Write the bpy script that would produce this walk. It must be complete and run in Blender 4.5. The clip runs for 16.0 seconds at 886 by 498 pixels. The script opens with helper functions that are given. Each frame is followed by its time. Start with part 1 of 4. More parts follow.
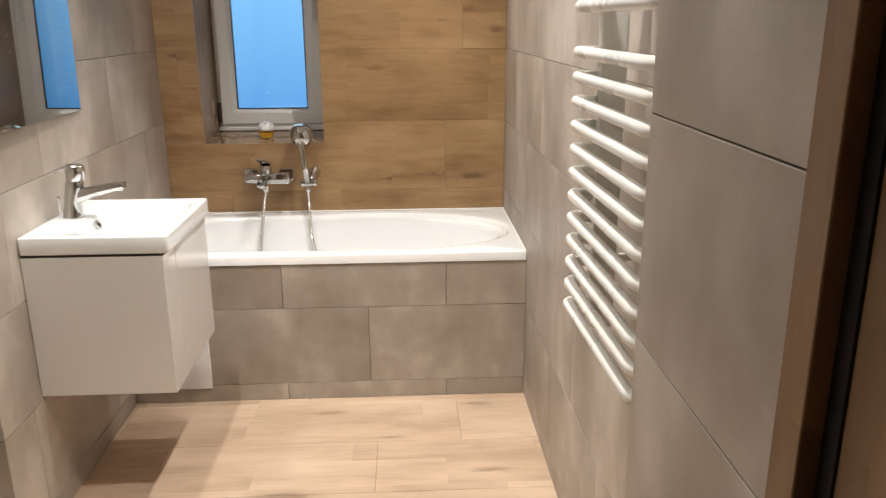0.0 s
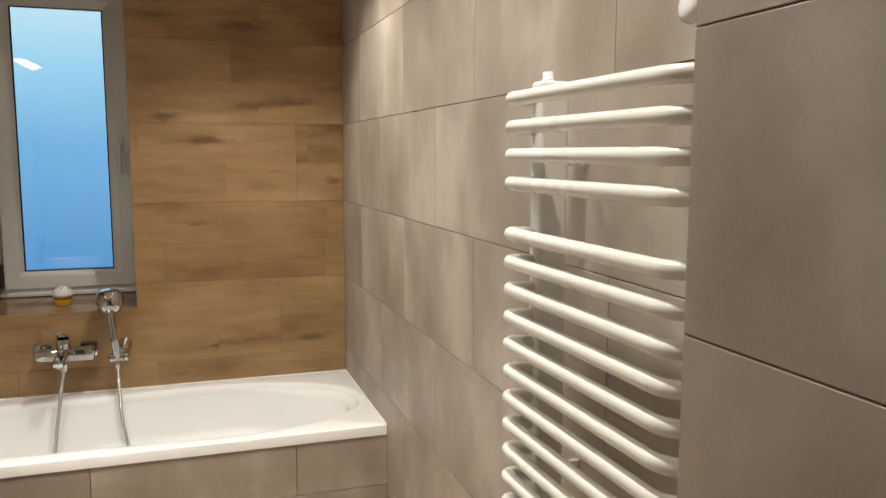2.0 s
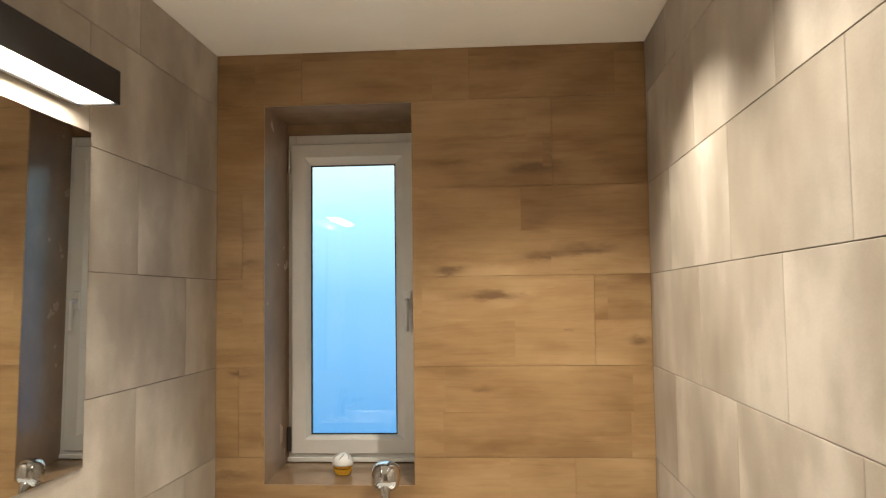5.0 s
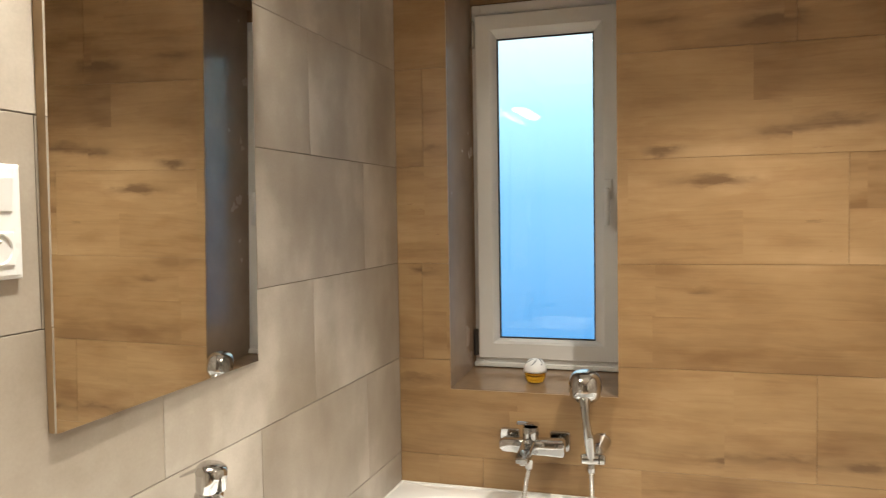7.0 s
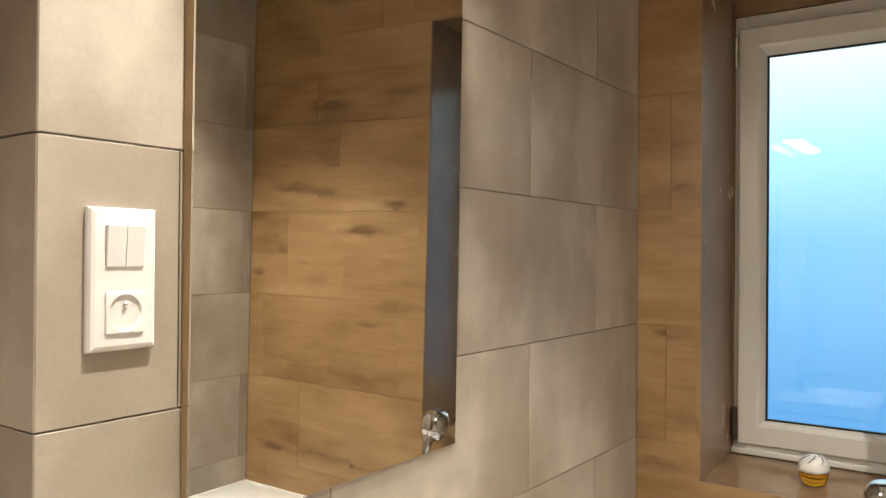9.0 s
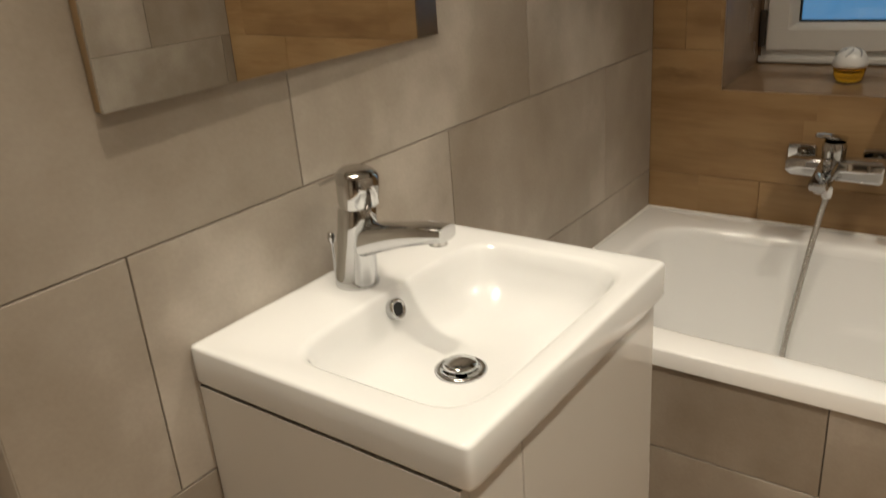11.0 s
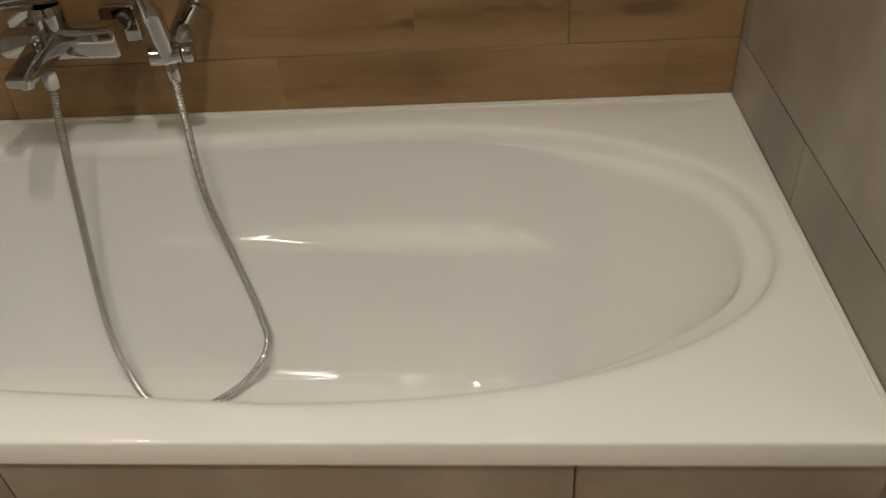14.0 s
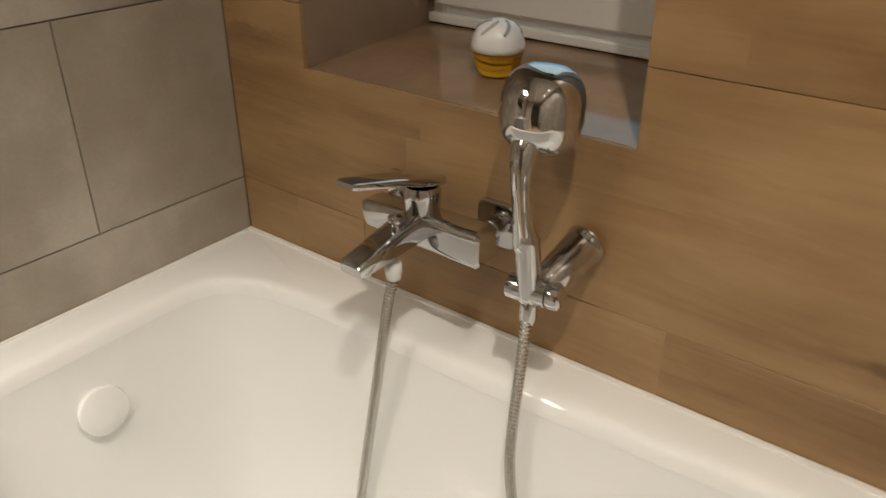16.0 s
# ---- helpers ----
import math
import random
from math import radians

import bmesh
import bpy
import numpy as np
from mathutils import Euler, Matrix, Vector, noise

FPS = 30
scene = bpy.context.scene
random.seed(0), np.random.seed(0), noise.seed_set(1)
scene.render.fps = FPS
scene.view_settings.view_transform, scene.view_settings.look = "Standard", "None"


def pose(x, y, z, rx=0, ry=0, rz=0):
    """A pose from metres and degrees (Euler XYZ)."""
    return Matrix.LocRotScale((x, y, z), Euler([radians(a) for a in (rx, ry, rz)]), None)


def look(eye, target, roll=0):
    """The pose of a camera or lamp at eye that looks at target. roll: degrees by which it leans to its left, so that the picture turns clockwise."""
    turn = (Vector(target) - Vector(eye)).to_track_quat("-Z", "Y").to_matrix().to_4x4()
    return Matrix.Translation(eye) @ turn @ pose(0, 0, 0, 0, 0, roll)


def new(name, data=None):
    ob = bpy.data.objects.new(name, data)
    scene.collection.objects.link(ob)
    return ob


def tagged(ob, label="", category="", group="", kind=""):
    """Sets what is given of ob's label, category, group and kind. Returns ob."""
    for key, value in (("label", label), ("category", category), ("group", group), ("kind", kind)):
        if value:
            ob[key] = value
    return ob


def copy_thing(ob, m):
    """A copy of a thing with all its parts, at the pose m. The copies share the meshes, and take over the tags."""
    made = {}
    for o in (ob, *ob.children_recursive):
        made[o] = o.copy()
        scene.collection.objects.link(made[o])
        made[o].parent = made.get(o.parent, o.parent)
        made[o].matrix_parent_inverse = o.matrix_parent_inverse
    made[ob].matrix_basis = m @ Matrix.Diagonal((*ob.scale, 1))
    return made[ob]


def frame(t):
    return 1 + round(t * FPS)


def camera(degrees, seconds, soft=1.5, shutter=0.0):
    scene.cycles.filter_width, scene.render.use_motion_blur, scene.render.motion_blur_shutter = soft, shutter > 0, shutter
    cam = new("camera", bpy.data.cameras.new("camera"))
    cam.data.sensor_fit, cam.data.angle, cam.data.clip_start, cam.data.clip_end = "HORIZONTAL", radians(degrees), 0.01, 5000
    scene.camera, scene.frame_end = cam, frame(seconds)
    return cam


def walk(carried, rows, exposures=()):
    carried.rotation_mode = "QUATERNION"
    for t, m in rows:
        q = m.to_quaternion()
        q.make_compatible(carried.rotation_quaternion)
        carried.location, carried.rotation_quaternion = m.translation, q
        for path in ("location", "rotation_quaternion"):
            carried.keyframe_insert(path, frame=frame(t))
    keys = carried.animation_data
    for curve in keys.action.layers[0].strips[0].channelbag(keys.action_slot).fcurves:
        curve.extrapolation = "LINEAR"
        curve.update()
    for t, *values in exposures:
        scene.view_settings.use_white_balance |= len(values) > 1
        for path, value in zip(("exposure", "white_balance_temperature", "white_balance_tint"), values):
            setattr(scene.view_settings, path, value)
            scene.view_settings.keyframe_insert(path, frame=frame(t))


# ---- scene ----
cam = camera(59.2, 16.0, 1.15, 0.3)
PATH = [
    (0, (1.028, -3.425, 1.395), (1.124, -1.509, 0.831), -0.3),
    (0.5, (0.993, -3.315, 1.405), (1.248, -1.409, 0.854), -0.1),
    (1, (0.923, -3.225, 1.418), (1.385, -1.337, 0.948), -0.2),
    (1.5, (0.879, -3.153, 1.44), (1.45, -1.269, 1.092), -0.1),
    (2, (0.866, -3.107, 1.461), (1.491, -1.222, 1.22), 0.1),
    (2.5, (0.931, -3.018, 1.492), (1.466, -1.094, 1.391), -0.4),
    (3, (1.005, -2.946, 1.525), (1.347, -0.976, 1.549), -0.7),
    (3.5, (1.004, -2.904, 1.539), (1.196, -0.916, 1.644), -1.3),
    (3.7, (0.999, -2.869, 1.54), (1.141, -0.88, 1.69), -1.4),
    (5.8, (0.968, -2.527, 1.487), (0.664, -0.551, 1.529), -0.7),
    (6, (0.977, -2.507, 1.5), (0.63, -0.538, 1.484), -0.9),
    (6.5, (0.925, -2.414, 1.439), (0.461, -0.47, 1.375), -0.7),
    (7, (0.868, -2.314, 1.431), (0.276, -0.406, 1.34), -0.9),
    (7.5, (0.812, -2.238, 1.445), (0.056, -0.387, 1.385), -1.4),
    (8, (0.795, -2.14, 1.477), (-0.195, -0.402, 1.51), -1.5),
    (8.2, (0.792, -2.102, 1.493), (-0.266, -0.406, 1.571), -1.2),
    (10.3, (0.719, -1.928, 1.336), (-0.469, -0.365, 0.949), -2.4),
    (10.5, (0.707, -1.914, 1.316), (-0.458, -0.365, 0.823), -3.05),
    (11, (0.729, -1.841, 1.261), (-0.4, -0.367, 0.519), -4.55),
    (11.5, (0.817, -1.728, 1.231), (-0.239, -0.303, 0.308), -7.8),
    (12, (0.914, -1.618, 1.209), (0.090, -0.117, 0.177), -8.35),
    (12.5, (0.981, -1.526, 1.2), (0.467, 0.052, 0.083), -6.0),
    (13, (1.04, -1.394, 1.197), (0.742, 0.18, -0.001), -5.5),
    (13.2, (1.055, -1.339, 1.186), (0.849, 0.24, -0.024), -4.7),
    (13.5, (1.087, -1.277, 1.177), (0.959, 0.31, -0.034), -4.3),
    (13.8, (1.104, -1.218, 1.182), (0.971, 0.348, -0.055), -4.9),
    (14, (1.118, -1.166, 1.177), (0.943, 0.409, -0.044), -5.1),
    (14.5, (1.09, -1.056, 1.183), (0.748, 0.533, 0.017), -5.1),
    (15, (1.047, -0.953, 1.18), (0.432, 0.621, 0.11), -3.3),
    (15.5, (1.004, -0.864, 1.198), (0.215, 0.662, 0.175), -0.8),
    (16, (0.994, -0.755, 1.195), (-0.069, 0.638, 0.231), 0.1),
]
# the camera's own exposure and white balance
EXPOSURES = ((0, 0.28, 6050, 11), (1, 0.0, 6100, 10), (2, -0.06, 6350, 8), (3, 0.04, 6800, 7), (3.5, 0.28, 6850, 7), (6, 0.60, 6550, 7), (8.2, 0.62, 6550, 7), (10.3, 0.20, 6950, 9), (11, -0.68, 7050, 9),
             (11.5, -1.12, 7250, 10), (12, -1.13, 7200, 10), (12.5, -0.86, 7000, 10), (13.5, -1.06, 6850, 8), (14.5, -1.20, 6850, 8), (15, -0.90, 6800, 8), (15.3, -0.70, 6750, 9), (16, -0.26, 6750, 9))
walk(cam, [(t, look(eye, target, roll)) for t, eye, target, roll in PATH], EXPOSURES)

# ---- world and light ----
world = bpy.data.worlds.new("dusk")
scene.world = world
world.use_nodes = True
wn = world.node_tree.nodes
sky = wn.new("ShaderNodeTexSky")
sky.sky_type, sky.sun_disc = "NISHITA", False
sky.sun_elevation, sky.sun_rotation = radians(3), radians(200)
world.node_tree.links.new(sky.outputs[0], wn["Background"].inputs[0])
wn["Background"].inputs[1].default_value = 0.06

WARM = (1.0, 0.92, 0.80)
SPOT_PLACES = ((0.40, -0.73), (1.118, -0.725), (0.40, -1.41), (1.118, -1.41), (0.40, -2.17), (1.118, -2.17))
SPOT_WATTS = (0, 62, 52, 46, 26, 50)
SPOT_CONES = (108, 108, 86, 106, 104, 106)
for (sx, sy), watts, cone in zip(SPOT_PLACES, SPOT_WATTS, SPOT_CONES):
    if not watts:
        continue  # this bulb is out
    lamp = bpy.data.lights.new("ceiling_spot", "SPOT")
    lamp.energy, lamp.color, lamp.spot_size, lamp.spot_blend, lamp.shadow_soft_size = watts, WARM, radians(cone), 0.75, 0.016
    new("spot_lamp", lamp).matrix_world = pose(sx, sy, 2.345)
bar = bpy.data.lights.new("mirror_lamp_light", "AREA")
bar.shape, bar.size, bar.size_y, bar.energy, bar.color = "RECTANGLE", 0.05, 0.45, 5.0, (1.0, 0.93, 0.82)
new("mirror_bar_lamp", bar).matrix_world = pose(0.067, -1.18, 1.948)

# ---- materials ----
def nodes_of(name):
    m = bpy.data.materials.new(name)
    m.use_nodes = True
    t = m.node_tree
    return m, t.nodes, t.links, t.nodes["Principled BSDF"]


def math_node(n, l, op, a, b=None, c=None):
    k = n.new("ShaderNodeMath")
    k.operation = op
    for i, v in enumerate((a, b, c)):
        if v is None:
            continue
        if isinstance(v, (int, float)):
            k.inputs[i].default_value = v
        else:
            l.new(v, k.inputs[i])
    return k.outputs[0]


def noise_node(n, l, vec, scale, detail=4, rough=0.55):
    k = n.new("ShaderNodeTexNoise")
    k.inputs["Scale"].default_value, k.inputs["Detail"].default_value, k.inputs["Roughness"].default_value = scale, detail, rough
    l.new(vec, k.inputs["Vector"])
    return k.outputs["Fac"]


def ramp_node(n, l, fac, stops):
    k = n.new("ShaderNodeValToRGB")
    e = k.color_ramp.elements
    while len(e) < len(stops):
        e.new(0.5)
    for s, (p, c) in zip(e, stops):
        s.position, s.color = p, (*c, 1) if len(c) == 3 else c
    l.new(fac, k.inputs[0])
    return k.outputs[0]


def mix_node(n, l, kind, fac, a, b):
    k = n.new("ShaderNodeMix")
    k.data_type, k.blend_type = "RGBA", kind
    for slot, v in ((0, fac), (6, a), (7, b)):
        if isinstance(v, (int, float)):
            k.inputs[slot].default_value = v
        elif isinstance(v, tuple):
            k.inputs[slot].default_value = (*v, 1)
        else:
            l.new(v, k.inputs[slot])
    return k.outputs[2]


def bump_node(n, l, height, strength, distance, bsdf):
    k = n.new("ShaderNodeBump")
    k.inputs["Strength"].default_value, k.inputs["Distance"].default_value = strength, distance
    l.new(height, k.inputs["Height"])
    l.new(k.outputs[0], bsdf.inputs["Normal"])


def plain(name, colour, rough=0.4, metal=0.0, mottled=0.04, scale=30.0, bump=0.0, coat=0.0):
    """A painted, moulded or metal surface with faint mottling and uneven gloss."""
    m, n, l, b = nodes_of(name)
    co = n.new("ShaderNodeTexCoord").outputs["Object"]
    f = noise_node(n, l, co, scale, 3)
    lo, hi = tuple(c * (1 - mottled) for c in colour), tuple(min(1, c * (1 + mottled)) for c in colour)
    l.new(ramp_node(n, l, f, ((0.3, lo), (0.7, hi))), b.inputs["Base Color"])
    r = math_node(n, l, "MULTIPLY_ADD", f, rough * 0.3, rough * 0.85)
    l.new(r, b.inputs["Roughness"])
    b.inputs["Metallic"].default_value = metal
    b.inputs["Coat Weight"].default_value = coat
    b.inputs["Coat Roughness"].default_value = 0.03
    if bump:
        bump_node(n, l, noise_node(n, l, co, scale * 6, 4), 0.3, bump, b)
    return m


def tile_material():
    """Matt concrete-look stoneware: clouds, pale trowel patches and fine grit, another cut on every tile."""
    m, n, l, b = nodes_of("concrete_tile")
    co = n.new("ShaderNodeTexCoord").outputs["Object"]
    rnd = n.new("ShaderNodeObjectInfo").outputs["Random"]
    comb = n.new("ShaderNodeCombineXYZ")
    l.new(math_node(n, l, "MULTIPLY", rnd, 37.0), comb.inputs[0])
    l.new(math_node(n, l, "MULTIPLY", rnd, 91.0), comb.inputs[1])
    add = n.new("ShaderNodeVectorMath")
    add.operation = "ADD"
    l.new(co, add.inputs[0]), l.new(comb.outputs[0], add.inputs[1])
    v = add.outputs[0]
    stretch = n.new("ShaderNodeMapping")
    stretch.inputs["Scale"].default_value = (1.0, 0.55, 1.0)
    l.new(v, stretch.inputs["Vector"])
    big = noise_node(n, l, stretch.outputs[0], 3.6, 3, 0.5)
    mid = noise_node(n, l, v, 11.0, 5, 0.6)
    fine = noise_node(n, l, v, 160.0, 3, 0.6)
    cloud = math_node(n, l, "ADD", math_node(n, l, "MULTIPLY", big, 0.78), math_node(n, l, "MULTIPLY", mid, 0.22))
    col = ramp_node(n, l, cloud, ((0.36, (0.283, 0.238, 0.191)), (0.46, (0.343, 0.296, 0.245)), (0.52, (0.376, 0.330, 0.278)), (0.56, (0.423, 0.376, 0.322)), (0.64, (0.503, 0.456, 0.397))))
    col = mix_node(n, l, "MULTIPLY", 0.35, col, ramp_node(n, l, fine, ((0.3, (0.8, 0.8, 0.8)), (0.7, (1, 1, 1)))))
    tint = math_node(n, l, "MULTIPLY_ADD", rnd, 0.10, 0.95)
    hsv = n.new("ShaderNodeHueSaturation")
    l.new(tint, hsv.inputs["Value"]), l.new(col, hsv.inputs["Color"])
    l.new(hsv.outputs[0], b.inputs["Base Color"])
    l.new(math_node(n, l, "MULTIPLY_ADD", mid, 0.22, 0.36), b.inputs["Roughness"])
    bump_node(n, l, math_node(n, l, "ADD", fine, mid), 0.15, 0.0008, b)
    return m


def wood_material(name, along, across, knots, bases, dull=0.34, stained=1.0):
    """Wood-look stoneware printed with strips 15 cm wide: grain along one axis, shade strip by strip, and dark knots."""
    m, n, l, b = nodes_of(name)
    sep = n.new("ShaderNodeSeparateXYZ")
    l.new(n.new("ShaderNodeNewGeometry").outputs["Position"], sep.inputs[0])
    u, w = sep.outputs[along], sep.outputs[across]
    rnd = n.new("ShaderNodeObjectInfo").outputs["Random"]
    row = math_node(n, l, "FLOOR", math_node(n, l, "DIVIDE", math_node(n, l, "SUBTRACT", w, 0.068), 0.151))
    shift = math_node(n, l, "FRACT", math_node(n, l, "MULTIPLY", math_node(n, l, "SINE", math_node(n, l, "MULTIPLY", row, 12.9898)), 43.758))
    cell = math_node(n, l, "FLOOR", math_node(n, l, "ADD", math_node(n, l, "DIVIDE", u, 0.62), shift))
    seedv = n.new("ShaderNodeCombineXYZ")
    l.new(row, seedv.inputs[0]), l.new(cell, seedv.inputs[1]), l.new(rnd, seedv.inputs[2])
    white = n.new("ShaderNodeTexWhiteNoise")
    white.noise_dimensions = "3D"
    l.new(seedv.outputs[0], white.inputs["Vector"])
    cellr = white.outputs["Value"]
    gv = n.new("ShaderNodeCombineXYZ")
    l.new(math_node(n, l, "MULTIPLY", u, 1.7), gv.inputs[0])
    l.new(math_node(n, l, "MULTIPLY", w, 11.0), gv.inputs[1])
    l.new(math_node(n, l, "MULTIPLY", cellr, 40.0), gv.inputs[2])
    bend = noise_node(n, l, gv.outputs[0], 0.6, 2)
    gw = n.new("ShaderNodeCombineXYZ")
    l.new(math_node(n, l, "MULTIPLY", u, 3.2), gw.inputs[0])
    l.new(math_node(n, l, "ADD", math_node(n, l, "MULTIPLY", w, 75.0), math_node(n, l, "MULTIPLY", bend, 9.0)), gw.inputs[1])
    l.new(math_node(n, l, "MULTIPLY", cellr, 70.0), gw.inputs[2])
    grain = noise_node(n, l, gw.outputs[0], 1.0, 6, 0.65)
    gb = n.new("ShaderNodeCombineXYZ")
    l.new(math_node(n, l, "MULTIPLY", u, 2.6), gb.inputs[0])
    l.new(math_node(n, l, "MULTIPLY", w, 6.5), gb.inputs[1])
    l.new(math_node(n, l, "MULTIPLY", cellr, 0.7), gb.inputs[2])
    soft = noise_node(n, l, gb.outputs[0], 1.3, 3, 0.5)
    streak = noise_node(n, l, gv.outputs[0], 1.6, 4, 0.55)
    tone = math_node(n, l, "ADD", math_node(n, l, "MULTIPLY", soft, 0.52), math_node(n, l, "MULTIPLY", grain, 0.09))
    tone = math_node(n, l, "ADD", tone, math_node(n, l, "MULTIPLY", streak, 0.24))
    tone = math_node(n, l, "ADD", tone, math_node(n, l, "MULTIPLY", cellr, 0.11))
    col = ramp_node(n, l, tone, ((0.36, bases[0]), (0.46, bases[1]), (0.54, bases[2]), (0.64, bases[3])))
    col = mix_node(n, l, "MULTIPLY", 0.30, col, ramp_node(n, l, grain, ((0.36, (0.80, 0.77, 0.72)), (0.5, (0.97, 0.96, 0.95)), (0.62, (1, 1, 1)))))
    # dark drawn-out knots with ragged ends
    warp = math_node(n, l, "MULTIPLY_ADD", noise_node(n, l, gb.outputs[0], 4.5, 4, 0.6), 0.055, -0.0275)
    ragged = math_node(n, l, "MULTIPLY_ADD", bend, 0.05, -0.025)
    total = None
    for ku, kw, length in knots:
        du = math_node(n, l, "DIVIDE", math_node(n, l, "SUBTRACT", math_node(n, l, "ADD", u, math_node(n, l, "MULTIPLY", warp, 1.6)), ku), 1.25 * length)
        dw = math_node(n, l, "DIVIDE", math_node(n, l, "SUBTRACT", math_node(n, l, "ADD", w, math_node(n, l, "ADD", warp, ragged)), kw), 0.009 + 0.085 * length)
        d2 = math_node(n, l, "ADD", math_node(n, l, "MULTIPLY", du, du), math_node(n, l, "MULTIPLY", dw, dw))
        one = math_node(n, l, "EXPONENT", math_node(n, l, "MULTIPLY", d2, -1.0))
        total = one if total is None else math_node(n, l, "ADD", total, one)
    dark = math_node(n, l, "MULTIPLY", total, math_node(n, l, "MULTIPLY_ADD", streak, 3.4, -0.75))
    dark = math_node(n, l, "MULTIPLY", dark, math_node(n, l, "MULTIPLY_ADD", grain, 1.9, 0.05))
    k = n.new("ShaderNodeClamp")
    l.new(dark, k.inputs[0])
    col = mix_node(n, l, "MIX", math_node(n, l, "MULTIPLY", k.outputs[0], 0.45 + 0.35 * stained), col, (0.125, 0.066, 0.029))
    # broad drawn-out brown stains
    gs = n.new("ShaderNodeCombineXYZ")
    l.new(math_node(n, l, "MULTIPLY", u, 3.4), gs.inputs[0])
    l.new(math_node(n, l, "MULTIPLY", math_node(n, l, "ADD", w, warp), 15.0), gs.inputs[1])
    l.new(math_node(n, l, "MULTIPLY", cellr, 23.0), gs.inputs[2])
    stain = ramp_node(n, l, noise_node(n, l, gs.outputs[0], 1.0, 4, 0.6), ((0.50, (1, 1, 1)), (0.60, (0.84, 0.76, 0.68)), (0.72, (0.62, 0.50, 0.40))))
    col = mix_node(n, l, "MULTIPLY", 0.42 * stained, col, stain)
    # short dark flecks
    fleck = math_node(n, l, "GREATER_THAN", noise_node(n, l, gv.outputs[0], 3.1, 5, 0.7), 0.70)
    col = mix_node(n, l, "MIX", math_node(n, l, "MULTIPLY", fleck, 0.30 * stained), col, (0.10, 0.058, 0.028))
    l.new(col, b.inputs["Base Color"])
    l.new(math_node(n, l, "MULTIPLY_ADD", grain, 0.18, dull), b.inputs["Roughness"])
    bump_node(n, l, grain, 0.25, 0.0007, b)
    return m


WALL_KNOTS = ((1.10, 1.938, 0.07), (0.94, 1.512, 0.075), (1.235, 1.655, 0.09), (1.03, 0.724, 0.09), (1.15, 0.730, 0.06), (0.79, 1.965, 0.06),
              (0.09, 1.632, 0.05), (0.06, 0.914, 0.06), (0.92, 1.196, 0.03), (1.43, 1.36, 0.03), (0.80, 1.596, 0.035), (1.04, 2.30, 0.06), (1.12, 1.638, 0.06), (1.33, 0.735, 0.05), (0.09, 1.26, 0.04))
FLOOR_KNOTS = ((0.73, -0.80, 0.05), (1.30, -0.77, 0.05), (1.29, -1.22, 0.05), (0.64, -1.33, 0.06), (0.96, -1.0, 0.04), (0.4, -1.9, 0.07))
M_TILE = tile_material()
M_WOOD = wood_material("wood_tile_wall", 0, 2, WALL_KNOTS, ((0.238, 0.137, 0.060), (0.318, 0.195, 0.090), (0.362, 0.228, 0.110), (0.428, 0.282, 0.147)))
M_WOODF = wood_material("wood_tile_floor", 0, 1, FLOOR_KNOTS, ((0.44, 0.315, 0.215), (0.53, 0.39, 0.275), (0.58, 0.435, 0.312), (0.64, 0.49, 0.36)), 0.34, 0.25)
M_REVEAL = plain("brown_reveal_tile", (0.285, 0.200, 0.138), 0.26, mottled=0.10, scale=7)
M_SILL = plain("glossy_brown_sill_tile", (0.260, 0.168, 0.100), 0.10, mottled=0.16, scale=11)
M_GROUT = plain("grey_brown_grout", (0.175, 0.145, 0.115), 0.9, scale=80, mottled=0.15)
M_GROUTW = plain("brown_grout", (0.27, 0.17, 0.09), 0.9, scale=80, mottled=0.15)
M_PLASTER = plain("white_ceiling_paint", (0.85, 0.83, 0.78), 0.85, scale=6, mottled=0.015, bump=0.0006)
M_HALL = plain("hall_wall_paint", (0.62, 0.56, 0.48), 0.85, scale=5, mottled=0.03, bump=0.0006)
M_ACRYL = plain("white_acrylic", (0.88, 0.885, 0.885), 0.055, mottled=0.01, scale=3, bump=0.0002, coat=0.5)
M_CERAM = plain("white_glazed_ceramic", (0.735, 0.745, 0.745), 0.07, mottled=0.01, scale=4, coat=0.7)
M_LACQ = plain("white_gloss_lacquer", (0.66, 0.645, 0.615), 0.13, mottled=0.012, scale=4, coat=0.6)
# dark brown that puts shade into the basin gap; also on the lower hinge
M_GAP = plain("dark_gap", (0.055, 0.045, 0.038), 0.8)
M_CHROME = plain("chrome", (0.58, 0.58, 0.58), 0.045, metal=1.0, mottled=0.02, scale=20)
M_STEEL = plain("brushed_metal", (0.60, 0.58, 0.55), 0.26, metal=1.0, mottled=0.02, scale=20)
M_RAD = plain("white_radiator_enamel", (0.80, 0.79, 0.745), 0.28, mottled=0.012, scale=8, coat=0.12)
M_PVC = plain("white_window_plastic", (0.72, 0.71, 0.69), 0.33, mottled=0.02, scale=9)
M_SEAL = plain("black_rubber_seal", (0.012, 0.012, 0.014), 0.7)
M_WHITE = plain("white_plastic", (0.74, 0.74, 0.74), 0.28, mottled=0.01, scale=10)
M_HOLE = plain("dark_hole", (0.008, 0.008, 0.008), 0.9)
M_BLACK = plain("matt_black_metal", (0.012, 0.011, 0.011), 0.42, mottled=0.2, scale=50)
M_DOORWOOD = wood_material("oak_veneer", 2, 1, ((0.9, -2.9, 0.1),), ((0.17, 0.092, 0.038), (0.23, 0.132, 0.058), (0.27, 0.16, 0.075), (0.32, 0.20, 0.10)))
M_SILIC = plain("white_silicone", (0.75, 0.74, 0.71), 0.45, mottled=0.03, scale=20)
M_BOARD = plain("tan_board", (0.36, 0.25, 0.14), 0.6, mottled=0.1, scale=40)
